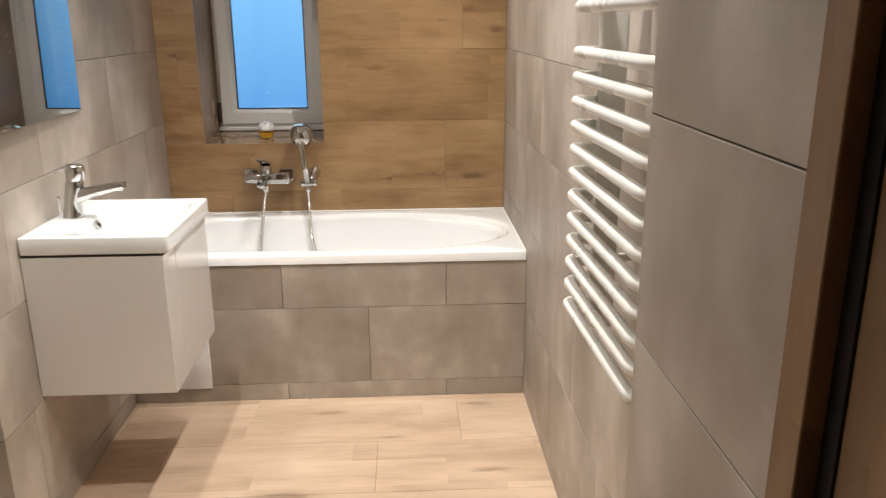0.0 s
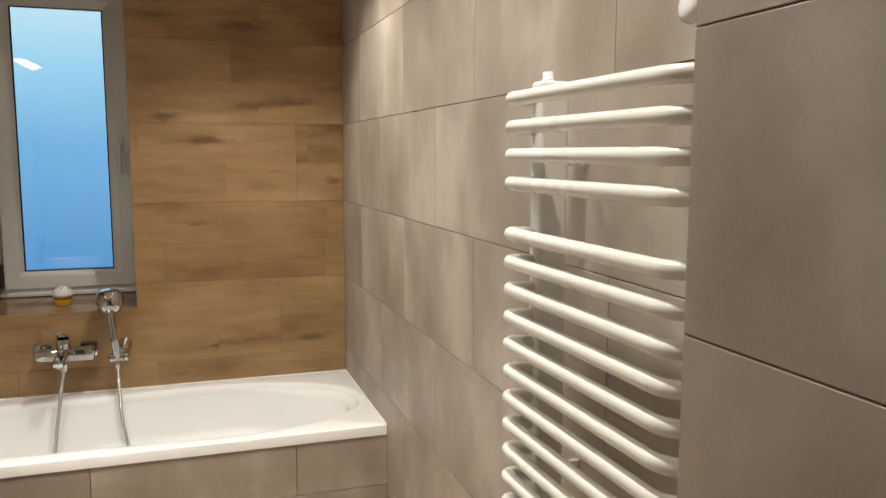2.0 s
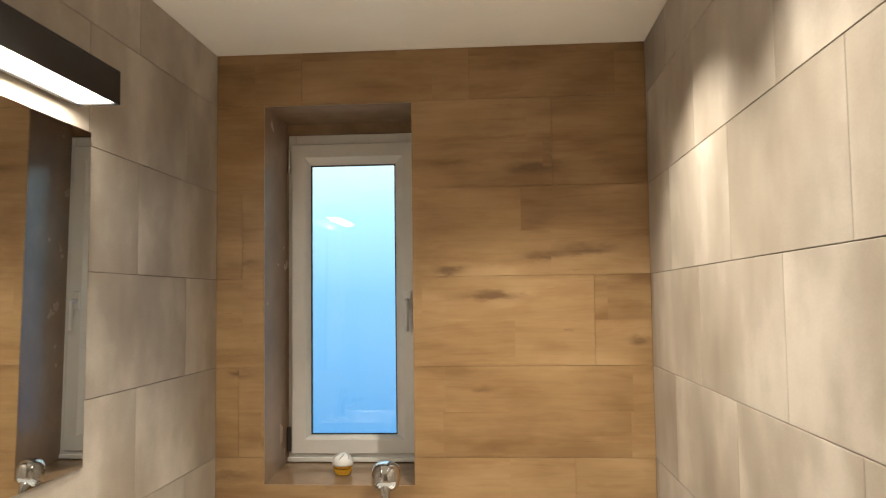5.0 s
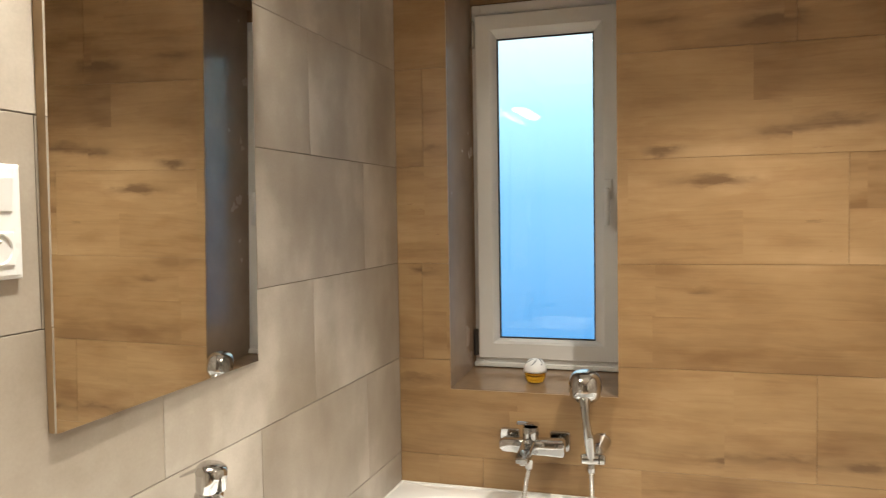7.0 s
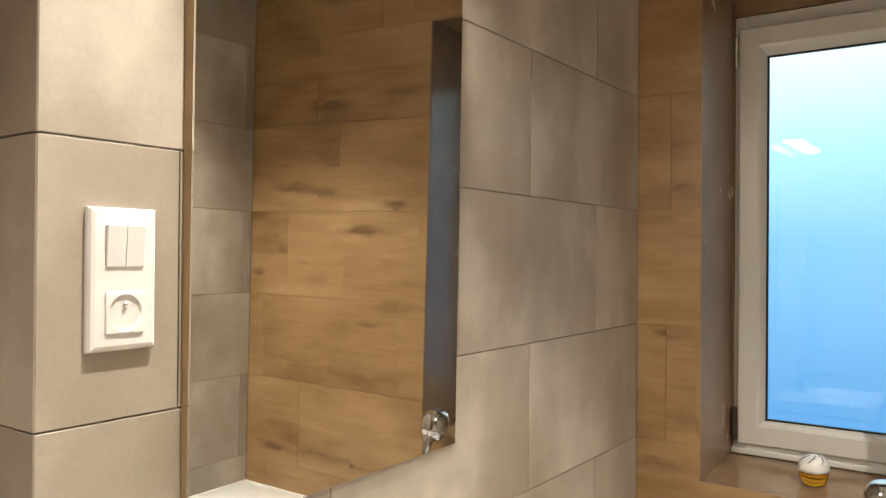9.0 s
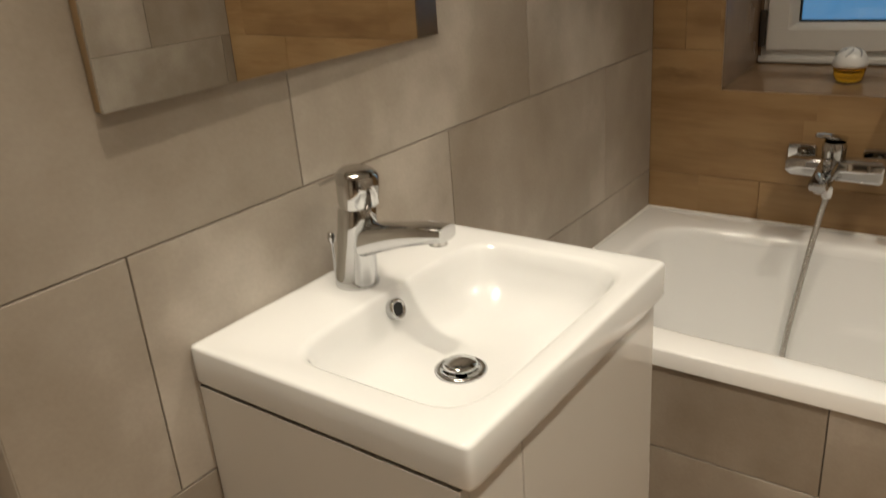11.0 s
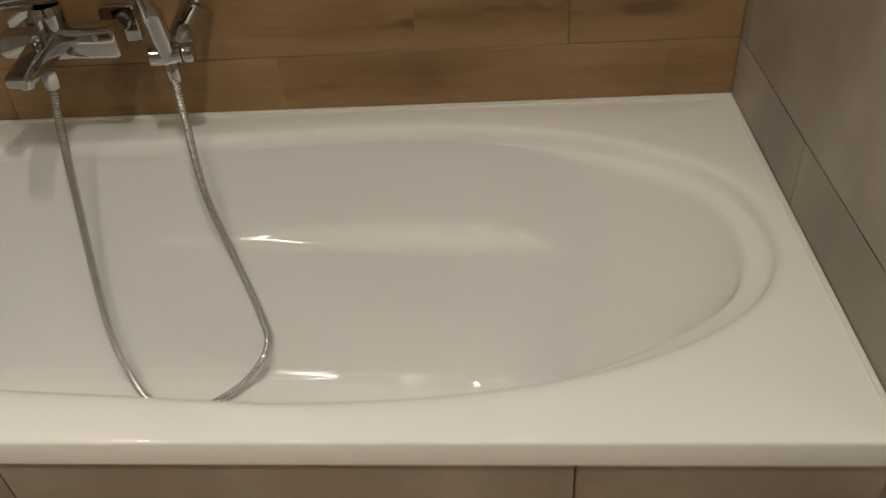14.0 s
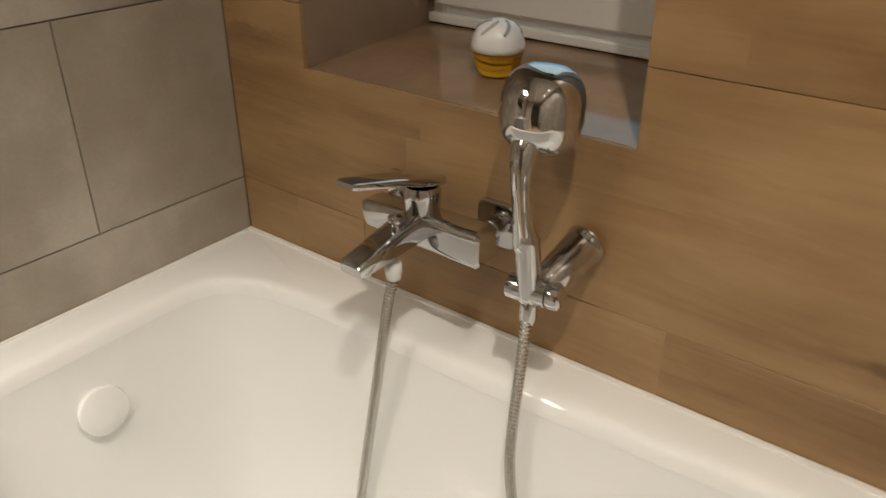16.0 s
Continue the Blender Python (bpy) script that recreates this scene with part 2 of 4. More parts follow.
M_SWIRL = plain("grey_vents", (0.33, 0.34, 0.36), 0.5)


def mirror_material():
    m, n, l, b = nodes_of("silvered_glass")
    b.inputs["Base Color"].default_value = (0.86, 0.87, 0.86, 1)
    b.inputs["Metallic"].default_value, b.inputs["Roughness"].default_value = 1.0, 0.012
    return m


def glass_material(name, colour, rough, ior=1.45):
    m, n, l, b = nodes_of(name)
    b.inputs["Base Color"].default_value = (*colour, 1)
    b.inputs["Transmission Weight"].default_value, b.inputs["Roughness"].default_value, b.inputs["IOR"].default_value = 1.0, rough, ior
    return m


def glow(name, colour, strength):
    m, n, l, b = nodes_of(name)
    b.inputs["Base Color"].default_value = (*colour, 1)
    b.inputs["Emission Color"].default_value = (*colour, 1)
    b.inputs["Emission Strength"].default_value = strength
    return m


def dusk_material():
    """The evening sky beyond the window: pale near the top, deeper blue below."""
    m, n, l, b = nodes_of("evening_sky")
    sep = n.new("ShaderNodeSeparateXYZ")
    l.new(n.new("ShaderNodeNewGeometry").outputs["Position"], sep.inputs[0])
    mr = n.new("ShaderNodeMapRange")
    mr.inputs["From Min"].default_value, mr.inputs["From Max"].default_value = -2.0, 5.0
    l.new(sep.outputs[2], mr.inputs[0])
    cloud = noise_node(n, l, n.new("ShaderNodeNewGeometry").outputs["Position"], 0.35, 2)
    h = math_node(n, l, "ADD", mr.outputs[0], math_node(n, l, "MULTIPLY_ADD", cloud, 0.10, -0.05))
    c = ramp_node(n, l, h, SKY_STOPS)
    side = n.new("ShaderNodeMapRange")
    side.inputs["From Min"].default_value, side.inputs["From Max"].default_value, side.inputs["To Min"].default_value, side.inputs["To Max"].default_value = 0.8, 2.0, 1.0, 0.30
    l.new(sep.outputs[0], side.inputs[0])
    c = mix_node(n, l, "MULTIPLY", 1.0, c, side.outputs[0])
    em = n.new("ShaderNodeEmission")
    em.inputs[1].default_value = 1.0
    l.new(c, em.inputs[0])
    l.new(em.outputs[0], n["Material Output"].inputs[0])
    return m


SKY_STOPS = ((0.20, (0.078, 0.27, 0.56)), (0.38, (0.105, 0.33, 0.65)), (0.52, (0.21, 0.50, 0.81)), (0.60, (0.40, 0.74, 0.95)), (0.68, (0.74, 0.95, 1.0)))
M_MIRROR = mirror_material()
M_PANE = glass_material("window_glass", (0.97, 0.98, 1.0), 0.0)
M_AMBER = glass_material("amber_gel", (0.95, 0.52, 0.04), 0.08)
M_DIFFUSER = glow("lit_diffuser", (1.0, 0.93, 0.80), 9.0)
M_BULB = glow("lit_bulb", (1.0, 0.90, 0.74), 30.0)
M_SKY = dusk_material()

# ---- building helpers ----
def mesh_of(name, bm, mat, smooth=False):
    me = bpy.data.meshes.new(name)
    bmesh.ops.recalc_face_normals(bm, faces=bm.faces)
    bm.to_mesh(me)
    bm.free()
    if mat:
        me.materials.append(mat)
    if smooth:
        me.shade_smooth()
    return me


def part(name, bm, mat, parent=None, label="", smooth=False):
    ob = new(name, mesh_of(name, bm, mat, smooth))
    ob.parent = parent
    return tagged(ob, label)


def empty(name, at, label, category, group="", kind=""):
    ob = new(name)
    ob.empty_display_size = 0.02
    ob.location = at
    bpy.context.view_layer.update()
    return tagged(ob, label, category, group, kind)


def under(thing, ob):
    """Hang a part built in world places under a thing, keeping its place."""
    ob.parent = thing
    ob.matrix_parent_inverse = Matrix.Translation(-thing.location)
    return ob


def wpart(name, bm, mat, thing, label="", smooth=False):
    return under(thing, part(name, bm, mat, None, label, smooth))


def subpart(name, bm, mat, piece, label="", smooth=False):
    """A piece of a part that was built in world places."""
    return part(name, bm, mat, piece, label, smooth)


def box(bm, lo, hi, bevel=0.0, seg=2):
    m = Matrix.Translation([(a + b) / 2 for a, b in zip(lo, hi)]) @ Matrix.Diagonal([*(b - a for a, b in zip(lo, hi)), 1])
    made = bmesh.ops.create_cube(bm, size=1, matrix=m)["verts"]
    if bevel:
        edges = list({e for v in made for e in v.link_edges})
        bmesh.ops.bevel(bm, geom=edges, offset=bevel, segments=seg, affect="EDGES", profile=0.5)
    return bm


def boxed(lo, hi, bevel=0.0, seg=2):
    return box(bmesh.new(), lo, hi, bevel, seg)


def ring_loft(bm, rings, close_start=True, close_end=True):
    """Skin a list of closed rings of equal length."""
    vs = [[bm.verts.new(p) for p in r] for r in rings]
    for a, b in zip(vs, vs[1:]):
        for i in range(len(a)):
            j = (i + 1) % len(a)
            bm.faces.new((a[i], a[j], b[j], b[i]))
    if close_start:
        bm.faces.new(vs[0][::-1])
    if close_end:
        bm.faces.new(vs[-1])
    return bm


def lathe(bm, profile, m=Matrix.Identity(4), seg=32, close=True):
    """Turn (radius, height) pairs round z, then place by m."""
    rings = [[m @ Vector((r * math.cos(2 * math.pi * k / seg), r * math.sin(2 * math.pi * k / seg), h)) for k in range(seg)] for r, h in profile]
    return ring_loft(bm, rings, close, close)


def spline(points, steps=8):
    ps = [Vector(p) for p in points]
    ps = [2 * ps[0] - ps[1], *ps, 2 * ps[-1] - ps[-2]]
    out = []
    for a, b, c, d in zip(ps, ps[1:], ps[2:], ps[3:]):
        for k in range(steps):
            s = k / steps
            out.append(0.5 * (2 * b + (c - a) * s + (2 * a - 5 * b + 4 * c - d) * s * s + (3 * b - a - 3 * c + d) * s ** 3))
    return [*out, ps[-2]]


def sweep(bm, path, radius, seg=14):
    """A round tube along a path; radius is a number or a function of the run from 0 to 1."""
    path = [Vector(p) for p in path]
    side, rings = None, []
    for i, p in enumerate(path):
        way = (path[min(i + 1, len(path) - 1)] - path[max(i - 1, 0)]).normalized()
        if side is None:
            side = way.orthogonal().normalized()
        side = (side - way * side.dot(way)).normalized()
        up = way.cross(side)
        r = radius(i / (len(path) - 1)) if callable(radius) else radius
        rings.append([p + r * (math.cos(2 * math.pi * k / seg) * side + math.sin(2 * math.pi * k / seg) * up) for k in range(seg)])
    return ring_loft(bm, rings)


def even_steps(path, step):
    """Walk along a polyline in equal steps."""
    out, left = [path[0].copy()], step
    for a, b in zip(path, path[1:]):
        run, at = (b - a).length, 0.0
        while run - at >= left:
            at += left
            out.append(a.lerp(b, at / run))
            left = step
        left -= run - at
    return out


def filleted(points, radius, steps=6):
    """A polyline with rounded corners."""
    ps = [Vector(p) for p in points]
    out = [ps[0]]
    for a, b, c in zip(ps, ps[1:], ps[2:]):
        p, q = b + (a - b).normalized() * radius, b + (c - b).normalized() * radius
        for k in range(steps + 1):
            s = k / steps
            out.append((1 - s) ** 2 * p + 2 * s * (1 - s) * b + s * s * q)
    return [*out, ps[-1]]


TILE_CACHE = {}
GAP = 0.0020


def cut_tile(w, h, hole, mat):
    """One tile w by h, its face in z = 0, with an optional rectangular cut-out."""
    key = (round(w, 4), round(h, 4), tuple(round(v, 4) for v in hole) if hole else None, mat.name)
    if key in TILE_CACHE:
        return TILE_CACHE[key]
    bm = bmesh.new()
    if not hole:
        c, d = 0.0008, 0.007
        a = [(0, 0, -d), (w, 0, -d), (w, h, -d), (0, h, -d)]
        b = [(x, y, -c) for x, y, _ in a]
        e = [(c, c, 0), (w - c, c, 0), (w - c, h - c, 0), (c, h - c, 0)]
        ring_loft(bm, [a, b, e], False, True)
    else:
        xs = sorted({0, w, min(max(hole[0], 0), w), min(max(hole[2], 0), w)})
        ys = sorted({0, h, min(max(hole[1], 0), h), min(max(hole[3], 0), h)})

        def solid(i, j):
            if not (0 <= i < len(xs) - 1 and 0 <= j < len(ys) - 1):
                return False
            mx, my = (xs[i] + xs[i + 1]) / 2, (ys[j] + ys[j + 1]) / 2
            return not (hole[0] < mx < hole[2] and hole[1] < my < hole[3])

        for i in range(len(xs) - 1):
            for j in range(len(ys) - 1):
                if not solid(i, j):
                    continue
                p = [(xs[i], ys[j]), (xs[i + 1], ys[j]), (xs[i + 1], ys[j + 1]), (xs[i], ys[j + 1])]
                bm.faces.new([bm.verts.new((*q, 0)) for q in p])
                for (q, r), (di, dj) in zip(zip(p, p[1:] + p[:1]), ((0, -1), (1, 0), (0, 1), (-1, 0))):
                    if not solid(i + di, j + dj):
                        bm.faces.new([bm.verts.new(v) for v in ((*q, 0), (*q, -0.007), (*r, -0.007), (*r, 0))])
        bmesh.ops.remove_doubles(bm, verts=bm.verts, dist=1e-5)
    TILE_CACHE[key] = mesh_of("tile", bm, mat)
    return TILE_CACHE[key]


def tiles(parent, origin, udir, vdir, ulen, rows, mat, hole=None, gap=GAP):
    """Lay tiles on a wall or floor. rows: (low, high, joints along u)."""
    u, v = Vector(udir), Vector(vdir)
    nrm = u.cross(v)
    base = Matrix((u, v, nrm)).transposed().to_4x4()
    for low, high, joints in rows:
        cuts = [0, *sorted(j for j in joints if 0.01 < j < ulen - 0.01), ulen]
        for a, b in zip(cuts, cuts[1:]):
            x0, x1, y0, y1 = a + gap / 2, b - gap / 2, low + gap / 2, high - gap / 2
            cut = None
            if hole and x0 < hole[2] and x1 > hole[0] and y0 < hole[3] and y1 > hole[1]:
                if x0 >= hole[0] and x1 <= hole[2] and y0 >= hole[1] and y1 <= hole[3]:
                    continue
                cut = (hole[0] - x0, hole[1] - y0, hole[2] - x0, hole[3] - y0)
            ob = new("tile", cut_tile(x1 - x0, y1 - y0, cut, mat))
            ob.matrix_world = Matrix.Translation(Vector(origin) + u * x0 + v * y0) @ base
            ob.parent = parent


# ---- the room: walls, floor, ceiling ----
W, H = 1.475, 2.364          # width and height
NEAR_R, STEP_R = 1.340, -2.449   # the wall beside the door stands further in
NEAR_L, STEP_L = -0.138, -1.603  # the opposite wall steps back
DOOR_Y = -2.858              # room side of the door wall
G = 0.003                    # tile face ahead of the grout
LEVELS = [0.0] + [0.068 + 0.302 * k for k in range(8)] + [H]
RX0, RX1, RZ0, RZ1 = 0.168, 0.681, 0.884, 2.178   # window recess
DEEP = 0.36


def structure(name, bm, mat, label):
    return tagged(part(name, bm, mat), label, name.split("_")[0], kind="structure")


bm = bmesh.new()
for lo, hi in (((-0.35, G, -0.1), (RX0 - 0.006, DEEP, H + 0.1)), ((RX1 + 0.006, G, -0.1), (W + 0.35, DEEP, H + 0.1)),
               ((RX0 - 0.006, G, -0.1), (RX1 + 0.006, DEEP, RZ0 - 0.006)), ((RX0 - 0.006, G, RZ1 + 0.006), (RX1 + 0.006, DEEP, H + 0.1))):
    box(bm, lo, hi)
wall_north = structure("wall_north", bm, M_GROUTW, "wall clad in warm brown wood-look tiles behind the bathtub")
wall_west = structure("wall_west", boxed((-0.35, STEP_L + G, -0.1), (-G, G, H + 0.1)), M_GROUT, "wall of matt grey concrete-look tiles behind the washbasin")
wall_east = structure("wall_east", boxed((W + G, STEP_R - 0.02, -0.1), (W + 0.35, G, H + 0.1)), M_GROUT, "wall of matt grey concrete-look tiles behind the towel radiator")
wall_east_near = structure("wall_east_near", boxed((NEAR_R + G, DOOR_Y + 0.002, -0.1), (W + 0.35, STEP_R - G, H + 0.1)), M_GROUT, "projecting wall of grey concrete-look tiles beside the door")
wall_west_near = structure("wall_west_near", boxed((NEAR_L - 0.212, DOOR_Y + 0.002, -0.1), (NEAR_L - G, STEP_L, H + 0.1)), M_GROUT, "set-back wall of grey concrete-look tiles by the door")
floor = structure("floor", boxed((-0.35, -4.7, -0.12), (2.2, DEEP, -G)), M_GROUTW, "floor of pale oak wood-look tiles")
ceiling = structure("ceiling", boxed((-0.35, -4.7, H), (2.2, DEEP, H + 0.1)), M_PLASTER, "plain white painted ceiling with recessed spots")

# door wall with its opening, and the dim hall behind
OX0, OX1, OZ = 0.47, 1.358, 2.05
bm = bmesh.new()
for lo, hi in (((-0.35, -2.98, -0.1), (OX0, DOOR_Y, H)), ((OX1, -2.98, -0.1), (2.2, DOOR_Y, H)), ((OX0, -2.98, OZ), (OX1, DOOR_Y, H))):
    box(bm, lo, hi)
wall_south = structure("wall_south", bm, M_HALL, "painted wall with the doorway to the hall")
hall = structure("wall_hall", boxed((-0.35, -4.8, -0.1), (2.2, -4.7, H)), M_HALL, "plain painted far wall of the hall")
structure("wall_hall_east", boxed((2.2, -4.8, -0.1), (2.3, -2.98, H)), M_HALL, "plain painted side wall of the hall")
structure("wall_hall_west", boxed((-0.45, -4.8, -0.1), (-0.35, -2.98, H)), M_HALL, "plain painted side wall of the hall")


def door_frame():
    t = empty("door_1", (OX1, -2.905, 0), "oak veneer door frame with black rubber seal", "door frame", kind="structure")
    for side, x in ((1, OX1), (-1, OX0)):
        a, b = sorted((x, x - side * 0.022))
        c, d = sorted((x + side * 0.004, x - side * 0.002))
        wpart("jamb", boxed((a, -2.892, 0), (b, DOOR_Y + 0.010, OZ), 0.002), M_DOORWOOD, t)
        wpart("jamb_stop", boxed((c, -2.995, 0), (d, -2.9135, OZ), 0.002), M_DOORWOOD, t)
        e, f = sorted((x + side * 0.004, x - side * 0.004))
        wpart("seal", boxed((e, -2.913, 0), (f, -2.8925, OZ)), M_SEAL, t, "black rubber door seal")
    wpart("head_jamb", boxed((OX0 + 0.036, -2.995, OZ - 0.03), (OX1 - 0.036, DOOR_Y + 0.012, OZ), 0.002), M_DOORWOOD, t)


door_frame()


# ---- window in its recess ----
def window():
    t = empty("window_1", ((RX0 + RX1) / 2, 0.24, RZ0), "tall white plastic casement window, closed, dusk-blue pane", "window", kind="structure")
    x0, x1, z0, z1 = 0.174, 0.694, 0.904, 2.136
    f0, f1 = 0.293, 0.355
    bm = bmesh.new()
    for lo, hi in (((x0, f0, z0), (x0 + 0.03, f1, z1)), ((x1 - 0.03, f0, z0), (x1 + 0.02, f1, z1)), ((x0 + 0.03, f0, z0), (x1 - 0.03, f1, z0 + 0.034)), ((x0 + 0.03, f0, z1 - 0.036), (x1 - 0.03, f1, z1))):
        box(bm, lo, hi, 0.003)
    wpart("window_frame", bm, M_PVC, t)
    wpart("lintel_strip", boxed((RX0 + 0.001, 0.291, z1 + 0.001), (RX1 + 0.004, 0.3545, RZ1)), M_SILL, t, "wood-look strip over the frame")
    wpart("side_strip", boxed((RX0 + 0.0005, 0.291, z0), (x0 - 0.0005, 0.3545, z1)), M_REVEAL, t, "wood-look strip beside the frame")
    wpart("frame_foot", boxed((x0 - 0.004, 0.283, RZ0 + 0.0165), (x1 + 0.02, 0.355, z0 + 0.012), 0.003), M_PVC, t)
    gx0, gx1, gz0, gz1 = 0.258, 0.5845, 0.999, 2.019
    sx0, sx1, sz0, sz1 = x0 + 0.012, 0.667, z0 + 0.026, 2.100
    s0, s1 = 0.280, 0.2915
    bm = bmesh.new()
    outer = [(sx0, sz0), (sx1, sz0), (sx1, sz1), (sx0, sz1)]
    # sash as a mitred profile: flat face, then a bead sloping to the glass
    prof = ((0.0, s1), (0.0, s0 + 0.004), (0.004, s0), (0.052, s0), (0.060, s0 + 0.006), (1.0, 0.303))
    rings = []
    for share, y in prof:
        pts = []
        for (x, z), gx, gz in zip(outer, (gx0, gx1, gx1, gx0), (gz0, gz0, gz1, gz1)):
            wx, wz = gx - x, gz - z
            if share == 1.0:
                k, q = wx, wz
            else:
                k, q = math.copysign(share, wx), math.copysign(share, wz)
            pts.append((x + k, y, z + q))
        rings.append(pts)
    ring_loft(bm, rings, False, False)
    sash = wpart("sash", bm, M_PVC, t)
    bm = bmesh.new()
    e = 0.004
    for lo, hi in (((gx0, 0.3015, gz0), (gx0 + e, 0.3115, gz1)), ((gx1 - e, 0.3015, gz0), (gx1, 0.3115, gz1)), ((gx0 + e, 0.3015, gz0), (gx1 - e, 0.3115, gz0 + e)), ((gx0 + e, 0.3015, gz1 - e), (gx1 - e, 0.3115, gz1))):
        box(bm, lo, hi)
    subpart("glazing_seal", bm, M_SEAL, sash, "black glazing seal")
    pane = subpart("pane", boxed((gx0, 0.313, gz0), (gx1, 0.317, gz1)), M_PANE, sash, "clear window pane, evening sky behind")
    pane.visible_shadow = False
    # handle on the opening stile
    hz = 1.50
    bm = boxed((0.616, 0.270, hz - 0.035), (0.644, 0.2795, hz + 0.035), 0.004)
    plate = subpart("handle_plate", bm, M_PVC, sash)
    bm = bmesh.new()
    sweep(bm, filleted(((0.630, 0.272, hz), (0.630, 0.234, hz), (0.630, 0.230, hz - 0.115)), 0.012), lambda s: 0.0085 if s > 0.4 else 0.007, 12)
    wpart("handle", bm, M_PVC, t, smooth=True)
    for z in (2.035, 0.985):
        bm = bmesh.new()
        lathe(bm, ((0.0075, -0.045), (0.0085, -0.042), (0.0085, 0.042), (0.0075, 0.045)), Matrix.Translation((x0 + 0.004, 0.283, z)), 14)
        wpart("hinge", bm, M_STEEL if z > 1.5 else M_GAP, t)


window()
# recess lining
def recess():
    spec = (("reveal", (RX0 - 0.006, 0.0072, RZ0), (RX0, DEEP, RZ1), M_REVEAL), ("reveal", (RX1, 0.0072, RZ0), (RX1 + 0.006, DEEP, RZ1), M_REVEAL),
            ("reveal_head", (RX0 - 0.006, 0.0072, RZ1), (RX1 + 0.006, DEEP, RZ1 + 0.006), M_SILL), ("window_sill", None, None, M_SILL))
    x0, x1, back = RX0 - 0.0058, RX1 + 0.0058, RZ0 + 0.018
    sill = ring_loft(bmesh.new(), [[(x, 0.0072, RZ0 - 0.008), (x, DEEP, RZ0 - 0.008), (x, DEEP, back), (x, 0.0072, RZ0 - 0.0017)] for x in (x0, x1)])
    for name, lo, hi, mat in spec:
        part(name, boxed(lo, hi) if lo else sill, mat, wall_north)


recess()
backdrop = tagged(part("backdrop", boxed((-5, 3.0, -2.5), (6, 3.05, 7)), M_SKY), "evening sky outside the window", "sky", kind="structure")


# ---- bathtub ----
TOP = 0.577
TUB_Y = -0.694


def tub_outline(k, cx, ax_l, ax_r, cy, by, n_l, n_r, swell=0.0):
    a = 2 * math.pi * k
    c, s = math.cos(a), math.sin(a)
    e = n_r if c > 0 else n_l
    ax = ax_r if c > 0 else ax_l
    x = cx + ax * math.copysign(abs(c) ** (2 / e), c)
    y = cy + by * math.copysign(abs(s) ** (2 / e), s)
    if s < 0 and swell:
        w = 1 / (1 + math.exp(-(x - 0.66) / 0.035))
        y -= swell * w * abs(s) ** 1.5
    if s > 0 and swell:
        w = 1 / (1 + math.exp(-(x - 0.74) / 0.035))
        y += swell * w * abs(s) ** 1.5
    return x, y


